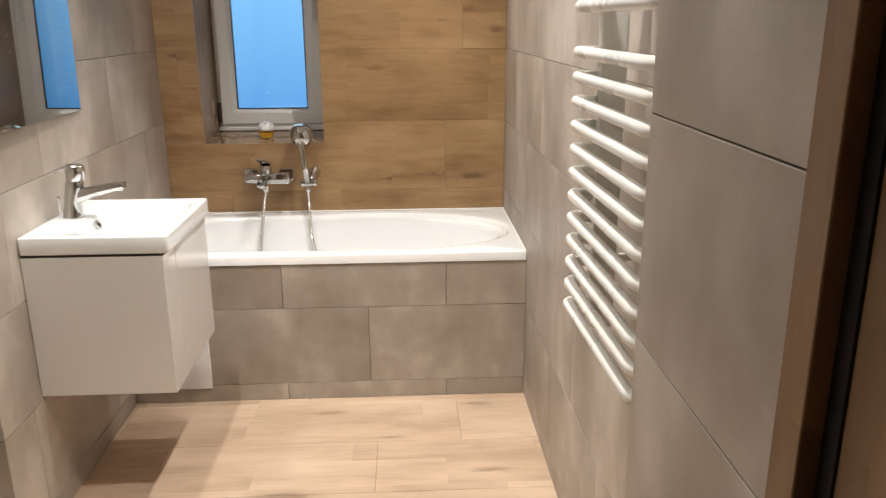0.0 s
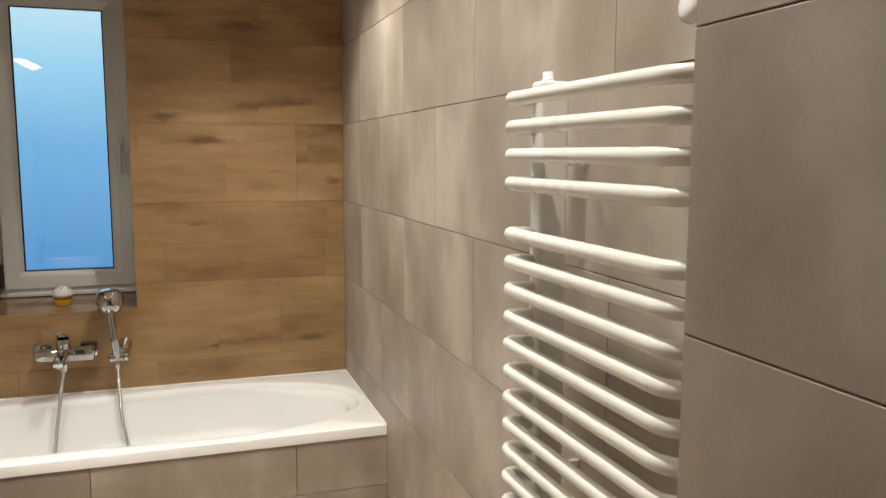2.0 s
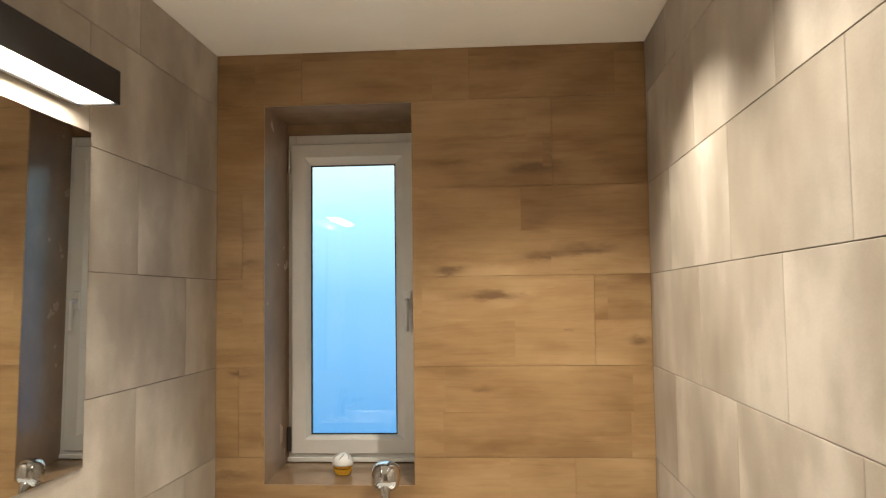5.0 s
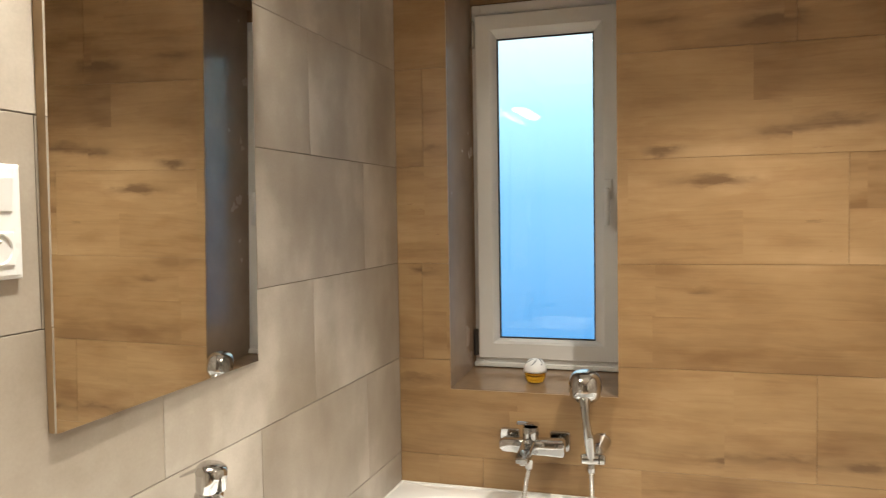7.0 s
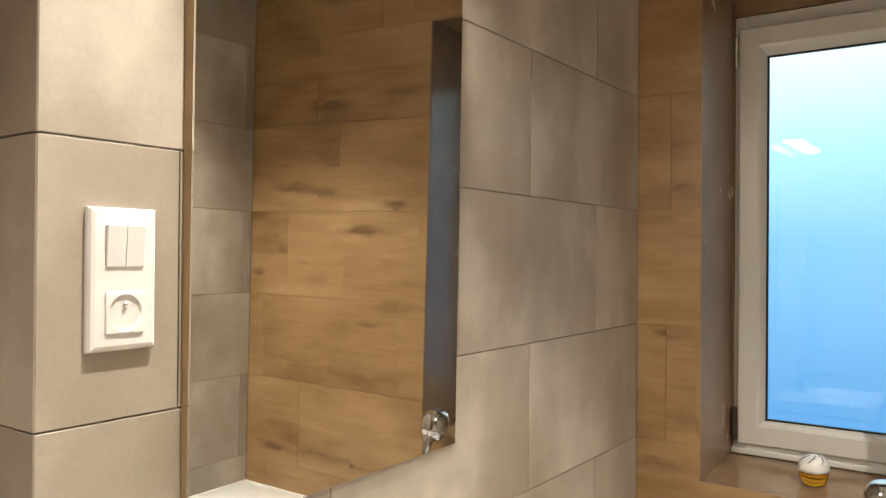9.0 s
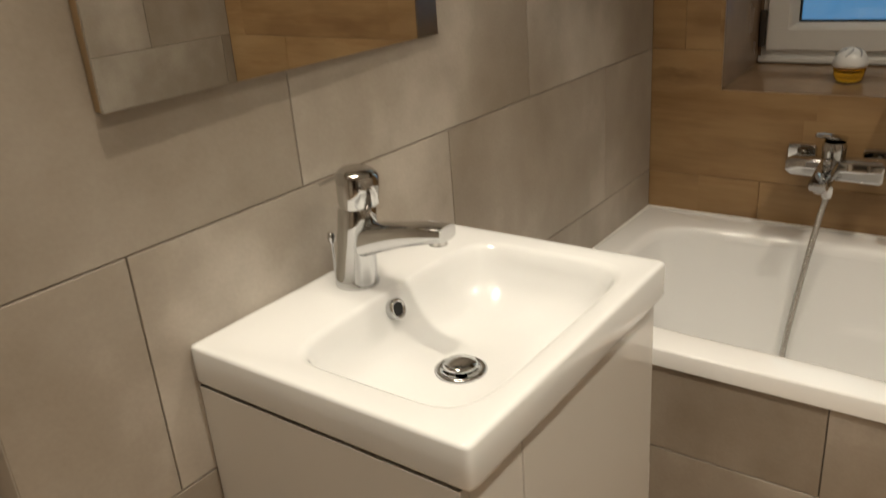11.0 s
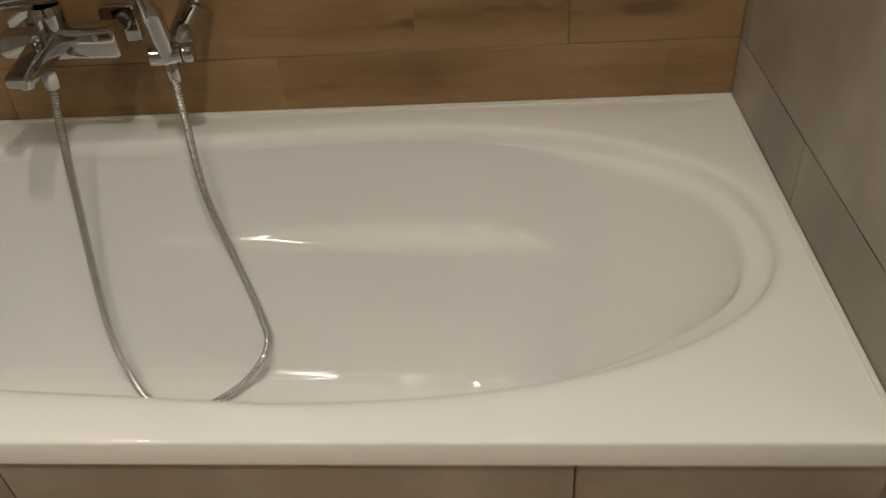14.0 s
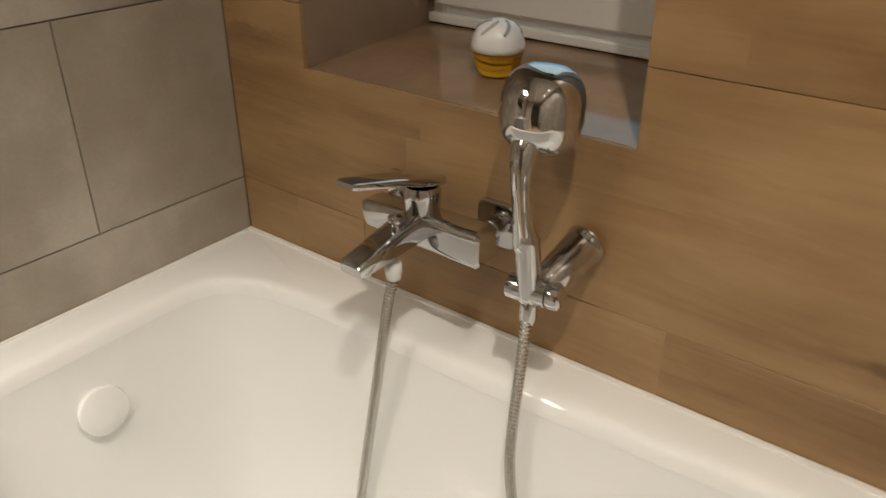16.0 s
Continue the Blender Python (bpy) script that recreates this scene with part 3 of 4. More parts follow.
def bathtub():
    t = empty("bathtub", (W / 2, -0.35, 0), "glossy white acrylic built-in bathtub, empty, rounded at one end", "bathtub")
    N = 160
    cx, cy = 0.86, -0.355
    # the sample order puts a point on each corner of the rim
    x0, x1, y0, y1 = 0.003, W - 0.003, TUB_Y, -0.003

    def on_rect(x, y, inset):
        dx, dy = x - cx, y - cy
        best = 9
        for d, lo, hi in ((dx, x0 + inset - cx, x1 - inset - cx), (dy, y0 + inset - cy, y1 - inset - cy)):
            if abs(d) > 1e-9:
                best = min(best, (hi if d > 0 else lo) / d)
        return cx + dx * best, cy + dy * best

    shape = [tub_outline(k / N, cx, 0.785, 0.585, cy, 0.262, 7.0, 2.35, 0.022) for k in range(N)]
    ang = [math.atan2(y - cy, x - cx) for x, y in shape]
    rect = [on_rect(x, y, 0) for x, y in shape]
    for px, py in ((x0, y0), (x1, y0), (x0, y1), (x1, y1)):
        i = min(range(N), key=lambda q: abs(math.atan2(math.sin(ang[q] - math.atan2(py - cy, px - cx)), math.cos(ang[q] - math.atan2(py - cy, px - cx)))))
        rect[i] = (px, py)

    def inset_rect(d):
        return [(min(max(x, x0 + d), x1 - d), min(max(y, y0 + d), y1 - d)) for x, y in rect]

    def ring(f, z):
        """The cavity's outline drawn in by f metres at height z."""
        out = []
        for k in range(N):
            x, y = shape[k]
            tx, ty = min(max(x, 0.36), 1.04) - x, cy - y   # towards the middle line
            L = math.hypot(tx, ty) or 1
            nx, ny = tx / L, ty / L
            out.append((x, y, nx, ny, z(x, y) if callable(z) else z, f(x, y) if callable(f) else f))
        return [(x + nx * d, y + ny * d, z) for x, y, nx, ny, z, d in out]

    def crescent(x, y):
        f = max(0.0, min(1.0, (x - 1.06) / 0.30))
        return f * f * (3 - 2 * f)

    rings = [[(x, y, TOP - 0.034) for x, y in rect], [(x, y, TOP - 0.004) for x, y in rect], [(x, y, TOP - 0.001) for x, y in inset_rect(0.0013)], [(x, y, TOP) for x, y in inset_rect(0.004)]]

    def ledge(x):
        return 0.052 * max(0.0, 1 - ((x - 0.965) / 0.30) ** 2) ** 1.5

    # each row: drawn in, height, share of the arm rest
    rows = ((-0.018, TOP, 0), (-0.009, TOP - 0.0008, 0), (-0.0025, TOP - 0.0032, 0), (0.0018, TOP - 0.0075, 0), (0.0042, TOP - 0.013, 0))
    for d, z, _ in rows:
        rings.append(ring(d, z))
    # the shallow crescent step at the round end
    for d, dz in ((0.0080, 0.0205), (0.0115, 0.0235), (0.030, 0.0250), (0.036, 0.0285), (0.040, 0.040)):
        rings.append(ring(lambda x, y, d=d: 0.008 + (d - 0.008) * crescent(x, y), lambda x, y, dz=dz: TOP - 0.018 - (dz - 0.018) * crescent(x, y) - 0.2 * dz * (1 - crescent(x, y))))
    deep = lambda z: (TOP - 0.05 - z) * 0.17
    end = lambda x: max(0.0, min(1.0, (x - 0.98) / 0.4))
    for z, arm in ((0.52, 0), (0.47, 0), (0.425, 0), (0.410, 0.15), (0.402, 0.6), (0.398, 1.0), (0.385, 1.05), (0.33, 1.0), (0.26, 0.95), (0.20, 0.9), (0.165, 0.85)):
        drop = (0.52 - z)
        def draw(x, y, z=z, arm=arm, drop=drop):
            side = 1.0 if abs(y - cy) > 0.13 else abs(y - cy) / 0.13
            return 0.012 + deep(z) + 0.034 * crescent(x, y) + arm * ledge(x) * side + end(x) * drop * 0.50 * max(0.0, 1 - (abs(y - cy) / 0.34) ** 2) ** 2
        rings.append(ring(draw, z))
    last = rings[-1]
    mid = (0.70, cy)
    for f, z in ((0.955, 0.146), (0.93, 0.1395), (0.895, 0.1385), (0.885, 0.134), (0.80, 0.131), (0.5, 0.128), (0.2, 0.125), (0.03, 0.124)):
        rings.append([(mid[0] + (x - mid[0]) * f, mid[1] + (y - mid[1]) * f, z) for x, y, _ in last])
    bm = bmesh.new()
    ring_loft(bm, rings, False, True)
    shell = wpart("shell", bm, M_ACRYL, t, smooth=True)
    shell.data.set_sharp_from_angle(angle=radians(80))
    # overflow cover on the square end
    bm = bmesh.new()
    m = Matrix.Translation((0.094, -0.372, 0.472)) @ Euler((0, radians(80), 0)).to_matrix().to_4x4()
    lathe(bm, ((0.030, 0.0), (0.032, 0.010), (0.0355, 0.011), (0.0365, 0.015), (0.0350, 0.019), (0.028, 0.0215), (0.012, 0.0225)), m, 40)
    wpart("overflow_cover", bm, M_ACRYL, t, "round white overflow cap", True).data.set_sharp_from_angle(angle=radians(40))
    bm = bmesh.new()
    lathe(bm, ((0.036, 0.0), (0.036, 0.003), (0.030, 0.006), (0.01, 0.007)), Matrix.Translation((0.42, cy, 0.1285)), 36)
    wpart("drain", bm, M_CHROME, t, "chrome drain cap", True)
    return t


bathtub()
tub_panel = structure("wall_tub_panel", boxed((0.001, TUB_Y + 0.006 + 0.005, 0), (W - 0.001, TUB_Y + 0.06, TOP - 0.036)), M_GROUT, "bathtub front clad in grey-beige concrete-look tiles")
PANEL_Y = TUB_Y + 0.006


def seals():
    bm = bmesh.new()
    box(bm, (0.0, -0.010, TOP - 0.002), (W, -0.0005, TOP + 0.0025), 0.002)
    tagged(part("trim_sealant", bm, M_SILIC), "white silicone bead along the bathtub edge", "sealant", kind="structure")
    for x in (0.0005, W - 0.0075):
        bm = boxed((x, TUB_Y + 0.002, TOP - 0.002), (x + 0.007, -0.011, TOP + 0.0025), 0.002)
        tagged(part("trim_sealant", bm, M_SILIC), "white silicone bead along the bathtub edge", "sealant", kind="structure")


seals()


def access_plate():
    t = empty("access_panel", (0.186, PANEL_Y, 0.06), "white plastic inspection cover on the tub panel", "access panel")
    wpart("plate", boxed((0.090, PANEL_Y - 0.010, 0.058), (0.288, PANEL_Y, 0.335), 0.003), M_WHITE, t)
    wpart("grip_line", boxed((0.105, PANEL_Y - 0.0118, 0.312), (0.272, PANEL_Y - 0.0098, 0.3145)), M_SWIRL, t, "thin grip groove")


access_plate()


# ---- washbasin and its cabinet ----
def superbox(cx, cy, a, b, n, z, N=72):
    out = []
    for k in range(N):
        c, s = math.cos(2 * math.pi * k / N), math.sin(2 * math.pi * k / N)
        out.append((cx + a * math.copysign(abs(c) ** (2 / n), c), cy + b * math.copysign(abs(s) ** (2 / n), s), z))
    return out


BY0, BY1, BX = -1.389, -0.923, 0.393
BTOP = 0.847


def basin():
    t = empty("washbasin", (BX / 2, (BY0 + BY1) / 2, 0.796), "white ceramic rectangular washbasin on a wall cabinet", "washbasin")
    cy = (BY0 + BY1) / 2
    DX, DY, DZ = 0.228, -1.170, BTOP - 0.0815
    a, b, cx = BX / 2 - 0.001, (BY1 - BY0) / 2, BX / 2 + 0.001
    bx, ba, bb = 0.240, 0.122, 0.192
    R = lambda ins, z, n=60: superbox(cx, cy, a - ins, b - ins, n, z)
    rings = [R(0.005, 0.797), R(0.001, 0.799), R(0.0, 0.802), R(0.0, BTOP - 0.0045), R(0.0013, BTOP - 0.0013), R(0.0045, BTOP), R(0.010, BTOP)]
    for d, n, z in ((-0.006, 6.5, BTOP - 0.0004), (-0.001, 6.2, BTOP - 0.0022), (0.003, 6, BTOP - 0.007), (0.007, 5.6, BTOP - 0.022), (0.014, 5, BTOP - 0.045), (0.026, 4.2, BTOP - 0.064), (0.046, 3.4, BTOP - 0.075), (0.076, 2.6, BTOP - 0.080)):
        f = max(0.0, d) / 0.076
        rings.append(superbox(bx - 0.008 * f, cy - 0.012 * f, ba - d, bb - d * 1.15, n, z))
    rings.append(superbox(DX, DY, 0.024, 0.024, 2, BTOP - 0.083))
    bm = bmesh.new()
    ring_loft(bm, rings, False, True)
    wpart("bowl", bm, M_CERAM, t, smooth=True).data.set_sharp_from_angle(angle=radians(60))
    bm = bmesh.new()
    lathe(bm, ((0.033, -0.002), (0.033, 0.001), (0.030, 0.003), (0.024, 0.003), (0.0235, 0.001)), Matrix.Translation((DX, DY, DZ)), 40)
    wpart("drain_rim", bm, M_CHROME, t, "chrome drain rim", True)
    bm = bmesh.new()
    lathe(bm, ((0.006, -0.004), (0.006, 0.004), (0.0215, 0.005), (0.0225, 0.007), (0.020, 0.010), (0.010, 0.0112)), Matrix.Translation((DX, DY, DZ)), 40)
    wpart("drain_plug", bm, M_CHROME, t, "chrome pop-up drain plug", True)
    m = Matrix.Translation((0.131, -1.168, BTOP - 0.022)) @ Euler((0, radians(72), 0)).to_matrix().to_4x4()
    bm = bmesh.new()
    lathe(bm, ((0.0135, -0.006), (0.0140, 0.004), (0.0125, 0.0055), (0.0095, 0.0050), (0.009, 0.003)), m, 28)
    wpart("overflow_ring", bm, M_CHROME, t, "chrome overflow ring", True)
    bm = bmesh.new()
    lathe(bm, ((0.009, 0.0035), (0.004, 0.0036)), m, 24)
    wpart("overflow_hole", bm, M_HOLE, t, "dark overflow opening")


basin()


def cabinet():
    y0, y1, z0, z1, x1 = BY0 + 0.005, BY1 + 0.004, 0.385, 0.790, 0.356
    t = empty("vanity_cabinet", (x1 / 2, (y0 + y1) / 2, z0), "white high-gloss wall-hung washbasin cabinet, doors closed", "cabinet")
    e = 0.016
    for a, b, far in ((y0, y0 + e, x1 + 0.0195), (y1 - e, y1, x1)):
        wpart("side_panel", boxed((0.001, a, z0), (far, b, z1), 0.0012), M_LACQ, t)
    wpart("bottom_panel", boxed((0.001, y0 + e, z0), (x1, y1 - e, z0 + e)), M_LACQ, t)
    # filler strip coloured near-black for the shade in the gap under the basin
    bm = bmesh.new()
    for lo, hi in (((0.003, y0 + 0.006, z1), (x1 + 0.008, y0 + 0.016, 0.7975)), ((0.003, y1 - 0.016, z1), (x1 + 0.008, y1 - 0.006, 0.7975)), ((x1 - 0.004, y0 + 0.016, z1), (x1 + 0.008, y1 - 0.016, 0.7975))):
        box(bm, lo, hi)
    wpart("top_rail", bm, M_GAP, t, "recessed strip under the basin, gap shade put in as dark colour")
    gap = -1.272
    wpart("front_panel", boxed((x1 - 0.004, y0 + e, z0), (x1 + 0.0192, gap - 0.0015, z1)), M_LACQ, t)
    wpart("door", boxed((x1 + 0.0015, gap + 0.0015, z0), (x1 + 0.0195, y1, z1), 0.0015), M_LACQ, t)


cabinet()


def basin_tap():
    cx, cy, z = 0.064, -1.163, BTOP
    t = empty("basin_tap", (cx, cy, z), "chrome single-lever basin mixer tap", "tap")
    # leaning oval body
    bm = bmesh.new()
    rings = []
    for h, rx, ry, lean in ((0, 0.030, 0.028, 0), (0.004, 0.0305, 0.0285, 0), (0.010, 0.0285, 0.0265, 0), (0.05, 0.026, 0.0245, 0.006), (0.085, 0.026, 0.0245, 0.012), (0.105, 0.0255, 0.0240, 0.015), (0.110, 0.023, 0.022, 0.016)):
        rings.append([(cx + lean + rx * math.cos(2 * math.pi * k / 36), cy + ry * math.sin(2 * math.pi * k / 36), z + h) for k in range(36)])
    ring_loft(bm, rings)
    wpart("body", bm, M_CHROME, t, smooth=True).data.set_sharp_from_angle(angle=radians(40))
    # flat spout
    bm = bmesh.new()
    rings = []
    for s in range(13):
        f = s / 12
        px, pz = cx + 0.012 + 0.142 * f, z + 0.060 + 0.048 * f - 0.014 * f * f
        hw, hh = 0.0195 - 0.003 * f, 0.022 - 0.0125 * f
        rings.append([(px, cy + hw * math.copysign(abs(math.cos(a)) ** 0.6, math.cos(a)), pz + hh * math.copysign(abs(math.sin(a)) ** 0.6, math.sin(a))) for a in (2 * math.pi * k / 24 for k in range(24))])
    ring_loft(bm, rings)
    wpart("spout", bm, M_CHROME, t, smooth=True).data.set_sharp_from_angle(angle=radians(50))
    bm = bmesh.new()
    lathe(bm, ((0.0115, 0.006), (0.0115, -0.010), (0.009, -0.0105), (0.009, -0.006)), Matrix.Translation((cx + 0.139, cy, z + 0.088)), 24)
    wpart("aerator", bm, M_STEEL, t, smooth=True)
    # cap and its lever
    bm = bmesh.new()
    rings = []
    for h, r, sx in ((0.110, 0.0240, 0.0), (0.116, 0.0260, 0.001), (0.140, 0.0270, 0.003), (0.152, 0.0260, 0.004), (0.157, 0.020, 0.004)):
        rings.append([(cx + 0.018 + sx + r * math.cos(2 * math.pi * k / 32), cy + r * math.sin(2 * math.pi * k / 32), z + h - 0.12 * (r * math.cos(2 * math.pi * k / 32)) * (h > 0.115)) for k in range(32)])
    ring_loft(bm, rings)
    cap = wpart("lever_cap", bm, M_CHROME, t, smooth=True)
    cap.data.set_sharp_from_angle(angle=radians(50))
    bm = bmesh.new()
    rings = []
    for f in (0, 0.25, 0.5, 0.75, 1.0):
        px = cx + 0.010 - 0.046 * f
        hw, hh, pz = 0.018 - 0.006 * f, 0.0055 - 0.0020 * f, z + 0.153 - 0.020 * f
        rings.append([(px, cy + hw * math.cos(a), pz + hh * math.sin(a)) for a in (2 * math.pi * k / 16 for k in range(16))])
    ring_loft(bm, rings)
    wpart("lever", bm, M_CHROME, t, smooth=True)
    # pop-up rod behind
    bm = bmesh.new()
    lathe(bm, ((0.0022, 0.0), (0.0022, 0.050), (0.0046, 0.052), (0.0052, 0.059), (0.0040, 0.064)), Matrix.Translation((cx - 0.036, cy - 0.002, z)), 14)
    wpart("pop_up_rod", bm, M_CHROME, t, smooth=True)


basin_tap()


# ---- mirror, its lamp, switch ----
def mirror():
    """The glass sits on a backing board and hangs a little askew: it leans and turns by about a degree."""
    y0, y1, z0, z1 = -1.431, -0.868, 1.126, 1.906
    t = empty("wall_mirror", (0.004, (y0 + y1) / 2, z0), "frameless rectangular wall mirror on a tan backing board", "mirror")
    face = lambda y, z: 0.015 - 0.0153 * (y + 1.15) + 0.0106 * (z - 1.5)

    def slab(deep0, deep1, ins):
        ring = lambda d: [(d(y, z), y, z) for y, z in ((y0 + ins, z0 + ins), (y1 - ins, z0 + ins), (y1 - ins, z1 - ins), (y0 + ins, z1 - ins))]
        return ring_loft(bmesh.new(), [ring(deep0), ring(deep1)])

    wpart("mirror_glass", slab(lambda y, z: face(y, z) - 0.004, face, 0.0), M_MIRROR, t)
    wpart("backing_board", slab(lambda y, z: 0.0006, lambda y, z: face(y, z) - 0.0042, 0.0004), M_BOARD, t, "tan backing board")


mirror()


def mirror_lamp():
    y0, y1, x0, x1, z0, z1 = -1.430, -0.930, 0.018, 0.116, 1.954, 2.032
    t = empty("mirror_lamp", (0.0, (y0 + y1) / 2, z0), "matt black bar lamp above the mirror, lit", "wall lamp")
    bm = bmesh.new()
    e = 0.006
    for lo, hi in (((x0, y0, z1 - e), (x1, y1, z1)), ((x0, y0, z0), (x0 + e, y1, z1 - e)), ((x1 - e, y0, z0), (x1, y1, z1 - e)), ((x0 + e, y0, z0), (x1 - e, y0 + e, z1 - e)), ((x0 + e, y1 - e, z0), (x1 - e, y1, z1 - e))):
        box(bm, lo, hi, 0.0008, 1)
    wpart("housing", bm, M_BLACK, t)
    wpart("diffuser", boxed((x0 + e + 0.001, y0 + e + 0.001, z0 + 0.004), (x1 - e - 0.001, y1 - e - 0.001, z0 + 0.012)), M_DIFFUSER, t, "glowing white diffuser")
    wpart("wall_bracket", boxed((0.0005, -1.24, z0 + 0.015), (x0, -1.12, z1 - 0.015), 0.001), M_BLACK, t)


mirror_lamp()


def switch_plate():
    cy, z0, z1 = -1.512, 1.352, 1.506
    y0, y1 = cy - 0.040, cy + 0.040
    t = empty("switch_and_socket", (0.0, cy, z0), "white double rocker switch above a wall socket in one frame", "switch")
    bm = bmesh.new()
    rings = []
    for ins, x in ((0.0, 0.0005), (0.0, 0.006), (0.002, 0.0095), (0.006, 0.011)):
        rings.append([(x, cy + p * (0.040 - ins), (z0 + z1) / 2 + q * (0.077 - ins)) for p, q in ((-1, -1), (1, -1), (1, 1), (-1, 1))])
    ring_loft(bm, rings)
    wpart("frame_plate", bm, M_WHITE, t)
    zs, zo = z1 - 0.041, z0 + 0.041
    h = 0.0225
    well = wpart("switch_well", boxed((0.0105, cy - h, zs - h), (0.0114, cy + h, zs + h)), M_SWIRL, t)
    for a, b in ((-h + 0.0006, -0.0005), (0.0005, h - 0.0006)):
        bm = bmesh.new()
        ring_loft(bm, [[(0.0112, cy + a, zs - h), (0.0112, cy + b, zs - h), (0.0112, cy + b, zs + h), (0.0112, cy + a, zs + h)],
                       [(0.0130, cy + a, zs - h + 0.0006), (0.0130, cy + b, zs - h + 0.0006), (0.0165, cy + b, zs + h - 0.0006), (0.0165, cy + a, zs + h - 0.0006)]])
        subpart("rocker", bm, M_WHITE, well)
    bm = bmesh.new()
    sq = lambda r, x: [(x, cy + max(-r, min(r, 1.6 * r * math.cos(2 * math.pi * k / 40))), zo + max(-r, min(r, 1.6 * r * math.sin(2 * math.pi * k / 40)))) for k in range(40)]
    ci = lambda r, x: [(x, cy + r * math.cos(2 * math.pi * k / 40), zo + r * math.sin(2 * math.pi * k / 40)) for k in range(40)]
    ring_loft(bm, [sq(h, 0.0108), sq(h, 0.0128), sq(h - 0.001, 0.0135), ci(0.0200, 0.0137), ci(0.0192, 0.0125), ci(0.0187, 0.0075)], False, True)
    socket = wpart("socket", bm, M_WHITE, t)
    for dy in (-0.0095, 0.0095):
        bm = bmesh.new()
        lathe(bm, ((0.0034, 0.0), (0.0034, 0.0006)), Matrix.Translation((0.0076, cy + dy, zo - 0.002)) @ Euler((0, radians(90), 0)).to_matrix().to_4x4(), 12)
        subpart("pin_hole", bm, M_HOLE, socket)
    bm = bmesh.new()
    lathe(bm, ((0.0024, 0.0), (0.0024, 0.006), (0.001, 0.0075)), Matrix.Translation((0.0074, cy, zo + 0.009)) @ Euler((0, radians(90), 0)).to_matrix().to_4x4(), 12)
    subpart("earth_pin", bm, M_STEEL, socket)


switch_plate()


# ---- bath mixer, hand shower, hose ----
def tilt(at, rx=0, ry=0, rz=0):
    return Matrix.Translation(at) @ Euler([radians(a) for a in (rx, ry, rz)]).to_matrix().to_4x4()


def rounded_bar(bm, m, sections, n=3.2, N=28):
    """Loft super-elliptic sections (width, height, distance, side, rise) along local -y, then place by m."""
    rings = []
    for w, h, d, sx, up in sections:
        rings.append([m @ Vector((sx + w * math.copysign(abs(math.cos(a)) ** (2 / n), math.cos(a)), -d, up + h * math.copysign(abs(math.sin(a)) ** (2 / n), math.sin(a)))) for a in (2 * math.pi * k / N for k in range(N))])
    return ring_loft(bm, rings)


